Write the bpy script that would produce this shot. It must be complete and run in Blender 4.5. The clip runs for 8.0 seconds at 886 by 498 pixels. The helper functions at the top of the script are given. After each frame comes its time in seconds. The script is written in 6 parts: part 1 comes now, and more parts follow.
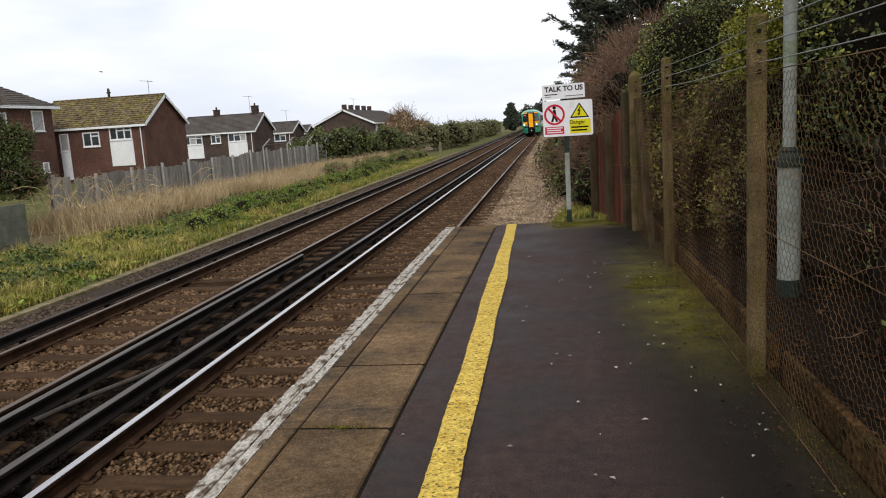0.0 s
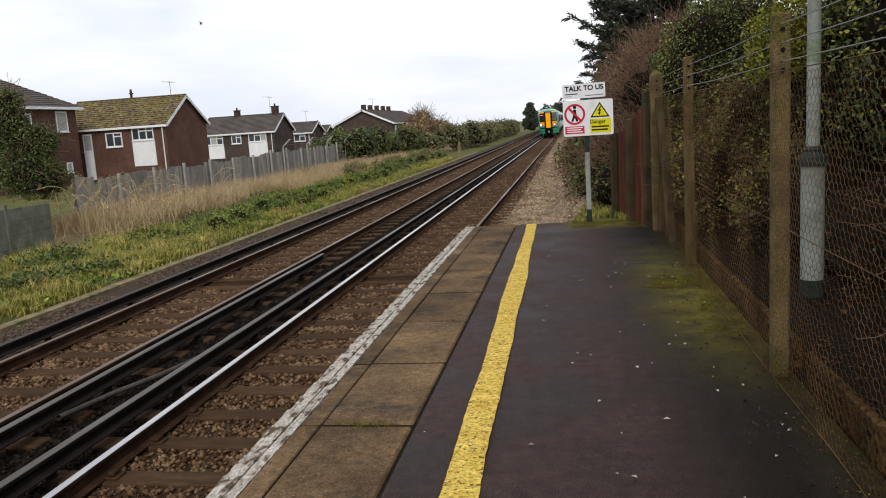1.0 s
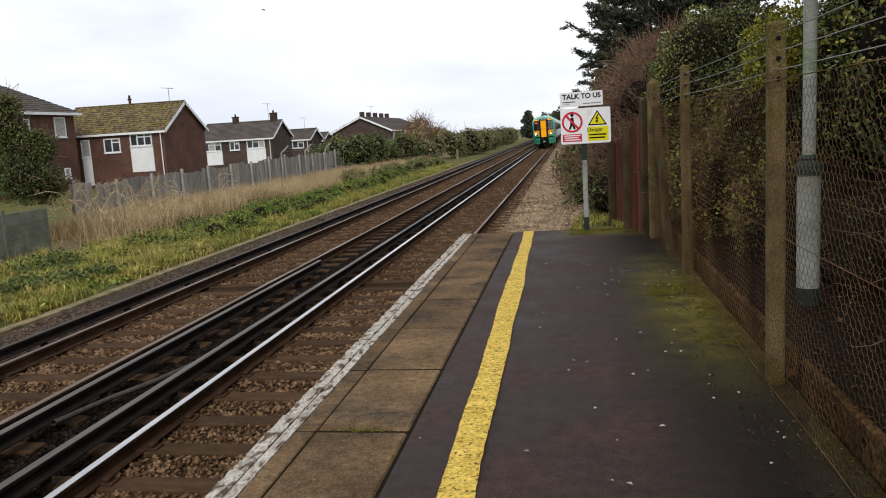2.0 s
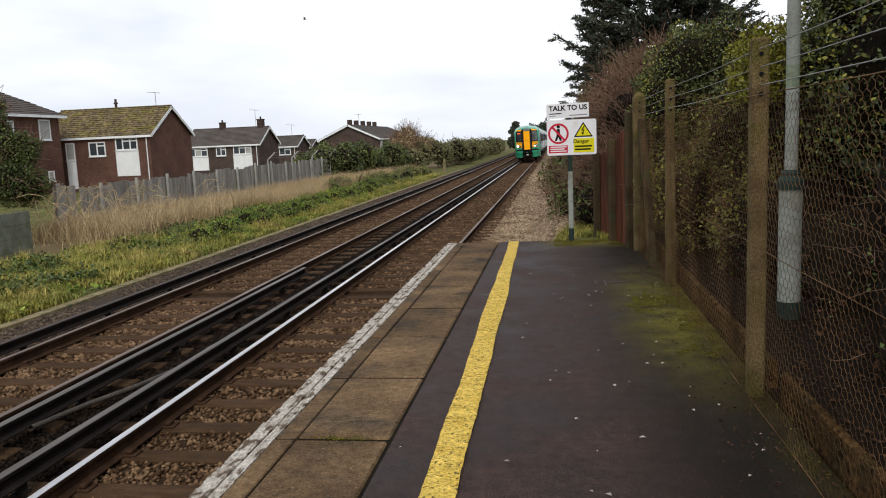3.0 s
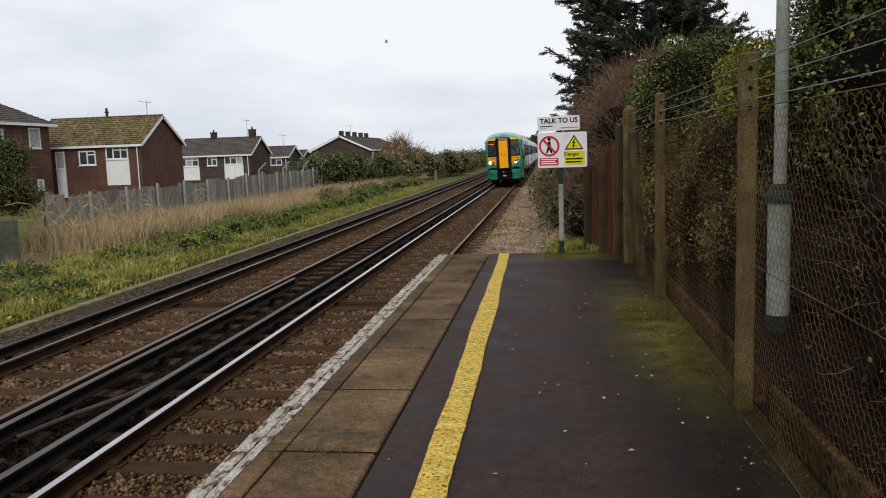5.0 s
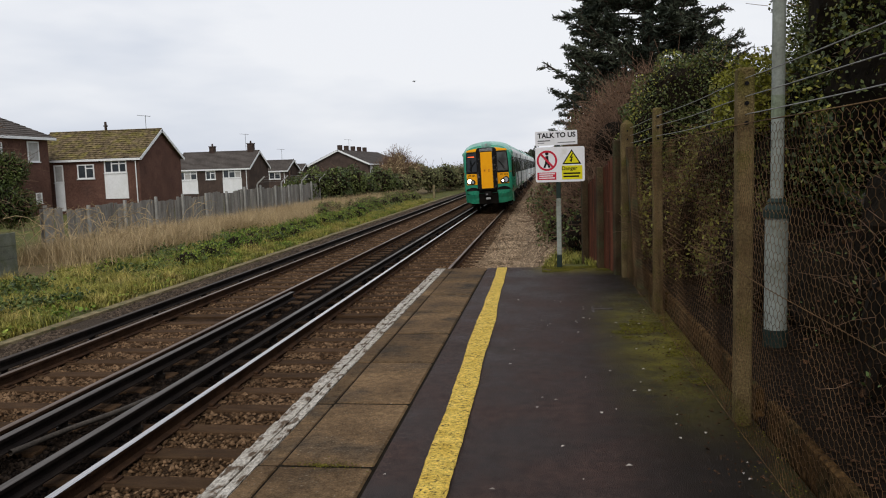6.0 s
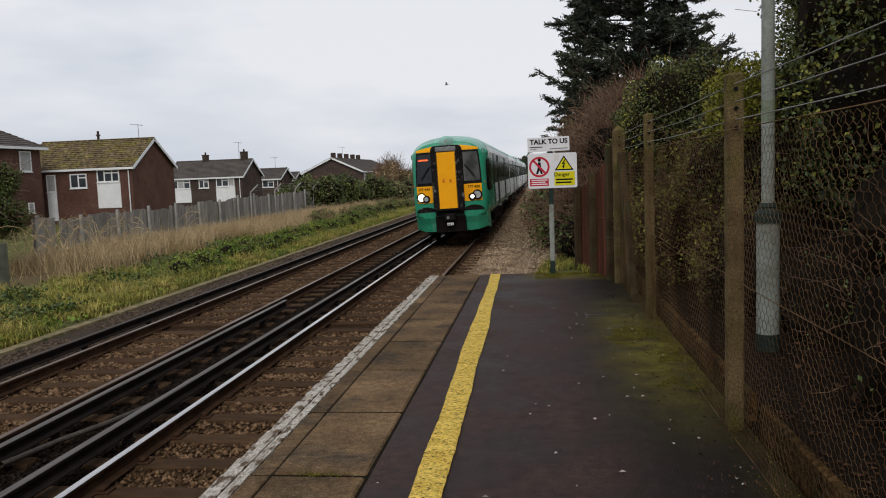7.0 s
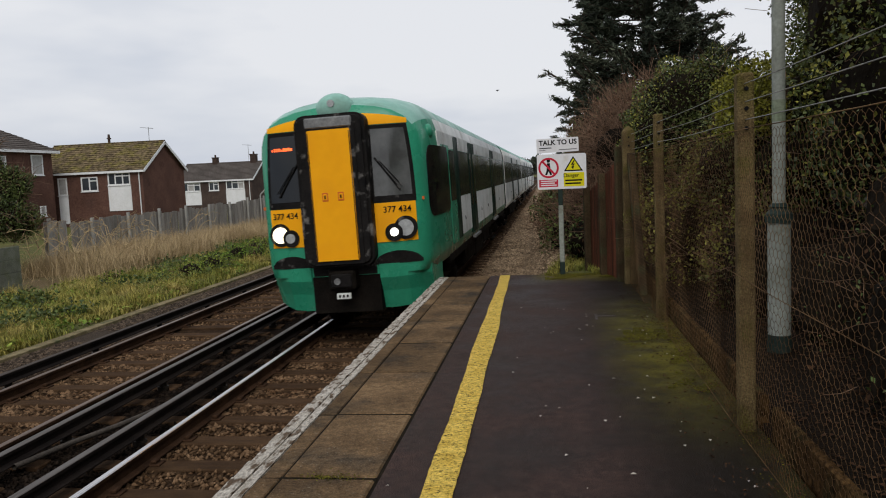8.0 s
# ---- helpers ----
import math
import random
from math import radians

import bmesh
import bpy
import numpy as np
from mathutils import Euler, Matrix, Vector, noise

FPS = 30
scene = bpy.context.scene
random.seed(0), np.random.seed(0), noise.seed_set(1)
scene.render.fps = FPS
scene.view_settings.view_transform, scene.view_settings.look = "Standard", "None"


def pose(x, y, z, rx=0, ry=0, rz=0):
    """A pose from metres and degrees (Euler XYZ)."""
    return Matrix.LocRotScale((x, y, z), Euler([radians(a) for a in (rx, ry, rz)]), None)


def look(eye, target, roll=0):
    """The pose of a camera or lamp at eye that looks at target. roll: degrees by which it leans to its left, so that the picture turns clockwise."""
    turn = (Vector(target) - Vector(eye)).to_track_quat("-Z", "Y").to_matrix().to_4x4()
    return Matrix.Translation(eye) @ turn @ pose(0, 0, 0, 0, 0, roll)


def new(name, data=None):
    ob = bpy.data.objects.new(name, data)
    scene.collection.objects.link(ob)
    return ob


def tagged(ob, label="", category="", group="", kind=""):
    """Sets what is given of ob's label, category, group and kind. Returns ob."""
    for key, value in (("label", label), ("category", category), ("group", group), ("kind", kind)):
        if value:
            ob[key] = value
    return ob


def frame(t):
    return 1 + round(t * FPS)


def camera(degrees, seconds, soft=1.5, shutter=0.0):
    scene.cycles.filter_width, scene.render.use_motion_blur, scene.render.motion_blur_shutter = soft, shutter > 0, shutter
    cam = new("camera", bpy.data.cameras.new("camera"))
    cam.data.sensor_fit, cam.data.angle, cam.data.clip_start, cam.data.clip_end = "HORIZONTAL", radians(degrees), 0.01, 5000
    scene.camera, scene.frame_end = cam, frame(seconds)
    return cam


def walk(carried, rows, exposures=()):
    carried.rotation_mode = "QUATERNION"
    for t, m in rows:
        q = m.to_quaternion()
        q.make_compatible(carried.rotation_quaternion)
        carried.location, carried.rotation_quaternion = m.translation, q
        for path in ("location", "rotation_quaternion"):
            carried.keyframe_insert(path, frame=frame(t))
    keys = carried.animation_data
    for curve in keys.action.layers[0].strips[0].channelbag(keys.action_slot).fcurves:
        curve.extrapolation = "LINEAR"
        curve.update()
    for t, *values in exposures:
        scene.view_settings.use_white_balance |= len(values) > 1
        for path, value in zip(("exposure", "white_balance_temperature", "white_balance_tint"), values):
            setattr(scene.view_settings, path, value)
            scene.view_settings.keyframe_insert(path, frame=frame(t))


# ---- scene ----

cam = camera(59.0, 8.0, soft=1.05, shutter=0.12)

PATH = [
    (0, (-0.034, 0.984, 1.58), (-0.323, 2.938, 1.266), -3.6),
    (0.5, (-0.047, 0.971, 1.58), (-0.37, 2.919, 1.261), -3.4),
    (1, (-0.047, 0.96, 1.578), (-0.383, 2.907, 1.267), -3.7),
    (2.5, (-0.033, 0.955, 1.569), (-0.347, 2.91, 1.285), -2.9),
    (3, (-0.027, 0.956, 1.568), (-0.32, 2.915, 1.297), -2.4),
    (3.5, (-0.025, 0.958, 1.568), (-0.32, 2.92, 1.318), -2.2),
    (4, (-0.022, 0.961, 1.566), (-0.307, 2.925, 1.32), -2.0),
    (5.5, (-0.022, 0.967, 1.564), (-0.288, 2.936, 1.33), -1.9),
    (6, (-0.018, 0.967, 1.563), (-0.282, 2.939, 1.356), -1.8),
    (6.5, (-0.01, 0.97, 1.562), (-0.267, 2.944, 1.372), -2.0),
    (7, (-0.003, 0.975, 1.563), (-0.252, 2.95, 1.373), -2.2),
    (7.5, (-0.001, 0.979, 1.567), (-0.259, 2.954, 1.384), -2.3),
    (8, (-0.002, 0.981, 1.567), (-0.275, 2.954, 1.381), -2.5),
]
EXPOSURES = [(0, 0.28), (1, 0.28), (2.5, 0.30), (3.2, 0.25), (4, 0.08), (5.5, 0.02), (6.5, -0.09), (7.2, -0.16), (8, -0.17)]
walk(cam, [(t, look(*r)) for t, *r in PATH], EXPOSURES)

# ---- sky and light: an overcast winter day ----
SUN_ELEVATION, SUN_TURN = radians(40), radians(172)


def make_sky():
    w = bpy.data.worlds.new("overcast_sky")
    scene.world = w
    w.use_nodes = True
    n, l = w.node_tree.nodes, w.node_tree.links
    n.clear()
    sky = n.new("ShaderNodeTexSky")
    sky.sky_type, sky.sun_disc = "NISHITA", False
    sky.sun_elevation, sky.sun_rotation = SUN_ELEVATION, SUN_TURN
    sky.air_density, sky.dust_density = 1.0, 3.0
    dim = n.new("ShaderNodeMix")
    dim.data_type, dim.blend_type = "RGBA", "MULTIPLY"
    dim.inputs[0].default_value = 1
    dim.inputs[7].default_value = (0.1, 0.1, 0.1, 1)
    co = n.new("ShaderNodeTexCoord")
    mp = n.new("ShaderNodeMapping")
    mp.inputs["Scale"].default_value = (1.0, 1.0, 3.5)
    nz = n.new("ShaderNodeTexNoise")
    nz.inputs["Scale"].default_value, nz.inputs["Detail"].default_value = 1.6, 5
    ramp = n.new("ShaderNodeValToRGB")
    ramp.color_ramp.elements[0].position, ramp.color_ramp.elements[1].position = 0.38, 0.60
    ramp.color_ramp.elements[0].color = (0.56, 0.62, 0.735, 1)
    ramp.color_ramp.elements[1].color = (0.895, 0.91, 0.95, 1)
    mix = n.new("ShaderNodeMix")
    mix.data_type = "RGBA"
    mix.inputs[0].default_value = 0.94
    bg = n.new("ShaderNodeBackground")
    bg.inputs["Strength"].default_value = 1.02
    out = n.new("ShaderNodeOutputWorld")
    l.new(sky.outputs[0], dim.inputs[6])
    l.new(co.outputs["Generated"], mp.inputs[0])
    l.new(mp.outputs[0], nz.inputs["Vector"])
    l.new(nz.outputs["Fac"], ramp.inputs[0])
    l.new(dim.outputs[2], mix.inputs[6])
    l.new(ramp.outputs[0], mix.inputs[7])
    l.new(mix.outputs[2], bg.inputs[0])
    l.new(bg.outputs[0], out.inputs[0])
    sun = bpy.data.lights.new("sun", "SUN")
    sun.energy, sun.angle, sun.color = 1.5, radians(40), (1.0, 0.97, 0.92)
    ob = new("sun", sun)
    d = Vector((math.sin(SUN_TURN) * math.cos(SUN_ELEVATION), math.cos(SUN_TURN) * math.cos(SUN_ELEVATION), math.sin(SUN_ELEVATION)))
    ob.matrix_world = look(d * 60, (0, 0, 0))


make_sky()


# ---- materials ----
def rgba(c):
    return (c[0], c[1], c[2], 1.0)


def mixer(nt, kind, fac, a, b):
    m = nt.nodes.new("ShaderNodeMix")
    m.data_type, m.blend_type = "RGBA", kind
    for sock, v in ((m.inputs[0], fac), (m.inputs[6], a), (m.inputs[7], b)):
        if isinstance(v, (int, float)):
            sock.default_value = v
        elif isinstance(v, tuple):
            sock.default_value = rgba(v)
        else:
            nt.links.new(v, sock)
    return m.outputs[2]


def noise_fac(nt, co, scale, detail=4, low=0.35, high=0.65, stretch=None, rough=0.55):
    if stretch:
        mp = nt.nodes.new("ShaderNodeMapping")
        mp.inputs["Scale"].default_value = stretch
        nt.links.new(co, mp.inputs[0])
        co = mp.outputs[0]
    nz = nt.nodes.new("ShaderNodeTexNoise")
    nz.inputs["Scale"].default_value, nz.inputs["Detail"].default_value = scale, detail
    nz.inputs["Roughness"].default_value = rough
    nt.links.new(co, nz.inputs["Vector"])
    mr = nt.nodes.new("ShaderNodeMapRange")
    mr.inputs[1].default_value, mr.inputs[2].default_value = low, high
    nt.links.new(nz.outputs["Fac"], mr.inputs[0])
    return mr.outputs[0]


def mat(name, c1, c2, scale=2.0, rough=0.8, metal=0.0, bump=0.2, fine=60.0, grain=0.35, rand=0.0, island=False, stretch=None, stain=None, stain_scale=1.0, stain_at=(0.5, 0.7), spec=0.05, extra=None, world=False):
    m = bpy.data.materials.new(name)
    m.use_nodes = True
    nt = m.node_tree
    bsdf = nt.nodes["Principled BSDF"]
    co = nt.nodes.new("ShaderNodeNewGeometry").outputs["Position"] if world else nt.nodes.new("ShaderNodeTexCoord").outputs["Object"]
    big = noise_fac(nt, co, scale, 5, stretch=stretch)
    small = noise_fac(nt, co, fine, 3, 0.3, 0.7, stretch=stretch)
    col = mixer(nt, "MIX", big, c1, c2)
    if stain:
        col = mixer(nt, "MIX", noise_fac(nt, co, stain_scale, 6, stain_at[0], stain_at[1], stretch=stretch), col, stain)
    if extra:
        col = extra(nt, co, col)
    dark = mixer(nt, "MIX", small, (1 - grain, 1 - grain, 1 - grain), (1 + grain * 0.5,) * 3)
    col = mixer(nt, "MULTIPLY", 1.0, col, dark)
    if rand:
        src = nt.nodes.new("ShaderNodeNewGeometry").outputs["Random Per Island"] if island else nt.nodes.new("ShaderNodeObjectInfo").outputs["Random"]
        mr = nt.nodes.new("ShaderNodeMapRange")
        mr.inputs[3].default_value, mr.inputs[4].default_value = 1 - rand, 1 + rand
        nt.links.new(src, mr.inputs[0])
        hs = nt.nodes.new("ShaderNodeHueSaturation")
        nt.links.new(mr.outputs[0], hs.inputs["Value"])
        nt.links.new(col, hs.inputs["Color"])
        col = hs.outputs[0]
    nt.links.new(col, bsdf.inputs["Base Color"])
    bsdf.inputs["Metallic"].default_value = metal
    bsdf.inputs["Specular IOR Level"].default_value = spec
    rr = nt.nodes.new("ShaderNodeMapRange")
    rr.inputs[3].default_value, rr.inputs[4].default_value = max(0.04, rough - 0.12), min(1.0, rough + 0.12)
    nt.links.new(big, rr.inputs[0])
    nt.links.new(rr.outputs[0], bsdf.inputs["Roughness"])
    if bump:
        b = nt.nodes.new("ShaderNodeBump")
        b.inputs["Strength"].default_value, b.inputs["Distance"].default_value = bump, 0.01
        nt.links.new(small, b.inputs["Height"])
        nt.links.new(b.outputs[0], bsdf.inputs["Normal"])
    return m


def glow(name, c, strength):
    m = bpy.data.materials.new(name)
    m.use_nodes = True
    b = m.node_tree.nodes["Principled BSDF"]
    b.inputs["Base Color"].default_value = rgba(c)
    b.inputs["Emission Color"].default_value = rgba(c)
    b.inputs["Emission Strength"].default_value = strength
    return m


def axis_ramp(nt, co, axis, a, b):
    """0 below a, 1 above b along one axis."""
    sp = nt.nodes.new("ShaderNodeSeparateXYZ")
    nt.links.new(co, sp.inputs[0])
    mr = nt.nodes.new("ShaderNodeMapRange")
    mr.interpolation_type = "SMOOTHSTEP"
    mr.inputs[1].default_value, mr.inputs[2].default_value = a, b
    nt.links.new(sp.outputs[axis], mr.inputs[0])
    return mr.outputs[0]


def calc(nt, op, a, b):
    m = nt.nodes.new("ShaderNodeMath")
    m.operation = op
    m.use_clamp = True
    for s, v in zip(m.inputs, (a, b)):
        if isinstance(v, (int, float)):
            s.default_value = v
        else:
            nt.links.new(v, s)
    return m.outputs[0]


def band(nt, co, axis, lo, hi, soft):
    return calc(nt, "MULTIPLY", axis_ramp(nt, co, axis, lo - soft, lo + soft), calc(nt, "SUBTRACT", 1.0, axis_ramp(nt, co, axis, hi - soft, hi + soft)))


def asphalt_look(nt, co, col):
    """Damp patches, brown dust, and moss that grows by the fence and at the end of the platform."""
    col = mixer(nt, "MIX", noise_fac(nt, co, 0.9, 6, 0.52, 0.75), col, (0.048, 0.034, 0.028))
    col = mixer(nt, "MIX", calc(nt, "MULTIPLY", noise_fac(nt, co, 260, 2, 0.66, 0.72), 0.5), col, (0.16, 0.15, 0.14))
    mottle = noise_fac(nt, co, 11, 9, 0.40, 0.60, rough=0.8)
    col = mixer(nt, "MULTIPLY", 0.6, col, mixer(nt, "MIX", mottle, (0.5, 0.47, 0.46), (1.45, 1.35, 1.3)))
    # Soil washed from the fence; its darkening also paints the hedge's shade.
    soil_and_shade = calc(nt, "MULTIPLY", axis_ramp(nt, co, 0, 0.1, 0.85), noise_fac(nt, co, 3.5, 7, 0.15, 0.48, rough=0.7))
    col = mixer(nt, "MIX", calc(nt, "MULTIPLY", soil_and_shade, 0.92), col, (0.012, 0.0075, 0.0035))
    grow = noise_fac(nt, co, 2.6, 8, 0.32, 0.60, rough=0.75)
    side = calc(nt, "MULTIPLY", axis_ramp(nt, co, 0, 0.25, 0.95), band(nt, co, 1, 6.2, 9.8, 1.3))
    end = calc(nt, "MULTIPLY", axis_ramp(nt, co, 1, 11.9, 12.7), axis_ramp(nt, co, 0, -0.5, 0.2))
    rim = calc(nt, "MULTIPLY", axis_ramp(nt, co, 0, 0.85, 1.2), 0.22)
    moss = calc(nt, "MULTIPLY", calc(nt, "MAXIMUM", calc(nt, "MAXIMUM", side, end), rim), grow)
    return mixer(nt, "MIX", moss, col, (0.185, 0.155, 0.014))


def ballast_look(nt, co, col):
    """Brake dust and oil darken the stone near the live rails."""
    oil = calc(nt, "MAXIMUM", band(nt, co, 0, -5.7, -3.9, 0.15), calc(nt, "MULTIPLY", band(nt, co, 0, -7.65, -7.25, 0.1), 0.7))
    oil = calc(nt, "MULTIPLY", oil, noise_fac(nt, co, 0.7, 3, 0.1, 0.45))
    clean = calc(nt, "MULTIPLY", axis_ramp(nt, co, 0, -2.5, -1.5), noise_fac(nt, co, 1.5, 5, 0.2, 0.6))
    cess = calc(nt, "SUBTRACT", 1.0, axis_ramp(nt, co, 0, -7.8, -7.3))
    col = mixer(nt, "MIX", calc(nt, "MULTIPLY", cess, 0.75), col, (0.080, 0.064, 0.050))
    col = mixer(nt, "MIX", calc(nt, "MULTIPLY", clean, 0.85), col, (0.43, 0.315, 0.205))
    return mixer(nt, "MIX", calc(nt, "MULTIPLY", oil, 0.96), col, (0.013, 0.0095, 0.0075))



def ground_look(nt, co, col):
    dry = band(nt, co, 0, -17.8, -12.6, 0.9)
    col = mixer(nt, "MIX", calc(nt, "MULTIPLY", dry, noise_fac(nt, co, 1.1, 5, 0.25, 0.5)), col, (0.16, 0.115, 0.06))
    # Leaf-litter brown, darkened so that it also paints the shade behind the fence.
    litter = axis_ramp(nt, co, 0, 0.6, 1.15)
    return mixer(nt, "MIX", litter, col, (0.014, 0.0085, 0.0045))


ASPHALT = mat("asphalt", (0.0351, 0.0215, 0.0181), (0.0734, 0.045, 0.0375), 1.6, 0.6, bump=0.6, fine=140, grain=0.8, extra=asphalt_look, spec=0.14)
def slab_look(nt, co, col):
    """Grey-brown mottling, pale lichen spots and dark damp streaks."""
    mottle = noise_fac(nt, co, 16, 9, 0.40, 0.60, rough=0.8)
    col = mixer(nt, "MULTIPLY", 0.7, col, mixer(nt, "MIX", mottle, (0.55, 0.52, 0.48), (1.35, 1.3, 1.25)))
    return mixer(nt, "MIX", calc(nt, "MULTIPLY", noise_fac(nt, co, 60, 3, 0.64, 0.70), 0.5), col, (0.30, 0.27, 0.21))


SLAB = mat("coping_concrete", (0.0979, 0.0625, 0.0334), (0.196, 0.13, 0.0723), 1.7, 0.85, bump=0.35, fine=90, grain=0.4, rand=0.24, stain=(0.05, 0.042, 0.033), stain_scale=2.2, world=True, extra=slab_look)
WHITE_WORN = mat("worn_white_paint", (0.60, 0.55, 0.48), (0.42, 0.375, 0.31), 6, 0.75, bump=0.8, fine=45, grain=0.5, stain=(0.13, 0.09, 0.06), stain_scale=13, stain_at=(0.51, 0.61), stretch=(1.5, 0.6, 1), world=True)
YELLOW_WORN = mat("worn_yellow_paint", (0.86, 0.61, 0.13), (0.69, 0.46, 0.085), 9, 0.7, bump=0.9, fine=60, grain=0.45, stain=(0.14, 0.095, 0.03), stain_scale=45, stain_at=(0.57, 0.64))
POST_CONCRETE = mat("mossy_post_concrete", (0.1063, 0.072, 0.0345), (0.2063, 0.15, 0.0713), 5, 0.95, bump=0.6, fine=90, grain=0.5, stain=(0.105, 0.095, 0.022), stain_scale=4, world=True)
CONCRETE = mat("weathered_concrete", (0.18, 0.140, 0.074), (0.29, 0.235, 0.135), 4, 0.9, bump=0.4, fine=90, grain=0.35, stain=(0.10, 0.105, 0.05), stain_scale=5, world=True)
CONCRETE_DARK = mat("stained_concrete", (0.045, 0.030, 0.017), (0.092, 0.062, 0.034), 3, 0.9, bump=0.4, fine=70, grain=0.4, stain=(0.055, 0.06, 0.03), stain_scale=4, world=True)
BALLAST = mat("ballast_bed", (0.0245, 0.0136, 0.00759), (0.071, 0.042, 0.0233), 14, 0.95, bump=1.0, fine=45, grain=0.6, extra=ballast_look, spec=0.03)
STONE = mat("ballast_stone", (0.0659, 0.0358, 0.0177), (0.183, 0.113, 0.0638), 6, 0.9, bump=0, fine=50, grain=0.3, rand=0.65, island=True, extra=ballast_look, spec=0.03)
SLEEPER = mat("sleeper", (0.052, 0.0288, 0.0151), (0.091, 0.0536, 0.0295), 3, 0.9, bump=0.35, fine=60, grain=0.4, rand=0.18, stretch=(1, 4, 4), world=True)
RUST = mat("rusted_rail_steel", (0.0326, 0.0172, 0.0101), (0.0694, 0.0375, 0.0216), 4, 0.85, bump=0.3, fine=70, grain=0.4)
POLISHED = mat("polished_rail_head", (0.62, 0.60, 0.60), (0.50, 0.48, 0.47), 3, 0.3, metal=1.0, bump=0.03, fine=30, grain=0.1, stretch=(3, 0.1, 1))
DULL_HEAD = mat("dull_rail_head", (0.20, 0.145, 0.11), (0.14, 0.095, 0.07), 3, 0.45, metal=0.7, bump=0.05, fine=30, grain=0.15, stretch=(3, 0.1, 1))
LIVE_FAR = mat("grimy_live_rail_top", (0.05, 0.04, 0.034), (0.09, 0.07, 0.058), 3, 0.6, metal=0.3, bump=0.05, fine=30, grain=0.15, stretch=(3, 0.1, 1))
LIVE_TOP = mat("live_rail_top", (0.15, 0.13, 0.115), (0.10, 0.085, 0.075), 3, 0.5, metal=0.7, bump=0.05, fine=30, grain=0.15, stretch=(3, 0.1, 1))
LIVE_SIDE = mat("live_rail_side", (0.014, 0.011, 0.010), (0.026, 0.02, 0.017), 4, 0.85, bump=0.2, fine=60, grain=0.3)
PORCELAIN = mat("dirty_porcelain", (0.04, 0.032, 0.026), (0.02, 0.016, 0.013), 9, 0.5, bump=0.1)
DUSTY_RUBBER = mat("dusty_rubber", (0.055, 0.047, 0.04), (0.09, 0.076, 0.063), 5, 0.6, bump=0.15, fine=50)
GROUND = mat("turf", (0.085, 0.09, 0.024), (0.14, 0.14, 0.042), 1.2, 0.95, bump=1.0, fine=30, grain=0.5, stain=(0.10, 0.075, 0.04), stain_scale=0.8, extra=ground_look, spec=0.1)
GREEN_BLADE = mat("grass_green", (0.147, 0.17, 0.028), (0.34, 0.286, 0.065), 0.9, 0.7, bump=0, fine=5, grain=0.4, rand=0.5, island=True, spec=0.2, stain=(0.36, 0.28, 0.115), stain_scale=0.8, stain_at=(0.56, 0.76))
DRY_BLADE = mat("grass_dry", (0.33, 0.235, 0.125), (0.50, 0.38, 0.215), 0.7, 0.8, bump=0, fine=8, grain=0.25, rand=0.4, island=True, spec=0.15)
BRAMBLE = mat("bramble_leaf", (0.045, 0.075, 0.018), (0.11, 0.14, 0.035), 0.7, 0.6, bump=0, fine=10, grain=0.3, rand=0.5, island=True, spec=0.3)
HEDGE_LEAF = mat("hedge_leaf", (0.045, 0.066, 0.016), (0.115, 0.135, 0.032), 0.8, 0.55, bump=0, fine=10, grain=0.3, rand=0.5, island=True, spec=0.35)
HEDGE_TIP = mat("young_hedge_leaf", (0.075, 0.085, 0.020), (0.29, 0.27, 0.045), 1.1, 0.55, bump=0, fine=10, grain=0.3, rand=0.5, island=True, spec=0.3)
LIME_LEAF = mat("yellow_green_leaf", (0.20, 0.20, 0.02), (0.30, 0.27, 0.035), 1.2, 0.55, bump=0, fine=10, grain=0.25, rand=0.4, island=True, spec=0.3)
CONIFER = mat("conifer_needles", (0.032, 0.044, 0.030), (0.080, 0.088, 0.055), 0.8, 0.7, bump=0, fine=10, grain=0.3, rand=0.4, island=True, spec=0.2)
BROWN_LEAF = mat("withered_leaf", (0.040, 0.019, 0.009), (0.10, 0.05, 0.025), 0.9, 0.85, bump=0, fine=10, grain=0.3, rand=0.5, island=True, spec=0.15)
FAR_LEAF = mat("distant_foliage", (0.095, 0.105, 0.045), (0.19, 0.18, 0.085), 0.25, 0.8, bump=0, fine=4, grain=0.25, rand=0.4, island=True, spec=0.15)
BARK = mat("bark", (0.045, 0.032, 0.023), (0.08, 0.06, 0.045), 5, 0.95, bump=0.5, fine=25, grain=0.4, stretch=(1, 1, 0.3))
TWIG = mat("bare_twig", (0.13, 0.076, 0.050), (0.24, 0.155, 0.105), 3, 0.9, bump=0, fine=20, grain=0.3, rand=0.4, island=True)
WIRE = mat("rusty_wire", (0.0578, 0.0288, 0.012), (0.273, 0.167, 0.0825), 1.9, 0.75, metal=0.2, bump=0, fine=40, grain=0.3)
SOIL_BOARD = mat("earthy_concrete", (0.0541, 0.0288, 0.0109), (0.102, 0.056, 0.0218), 3, 0.95, bump=0.8, fine=24, grain=0.85, stain=(0.035, 0.03, 0.012), stain_scale=4, world=True)
POST_GREY = mat("grey_concrete", (0.26, 0.25, 0.23), (0.36, 0.35, 0.32), 3, 0.9, bump=0.3, fine=50, grain=0.3, world=True)
PANEL_GREY = mat("lichened_grey_concrete", (0.128, 0.133, 0.104), (0.195, 0.203, 0.162), 3, 0.9, bump=0.3, fine=50, grain=0.3, stain=(0.12, 0.13, 0.075), stain_scale=2.5, world=True)
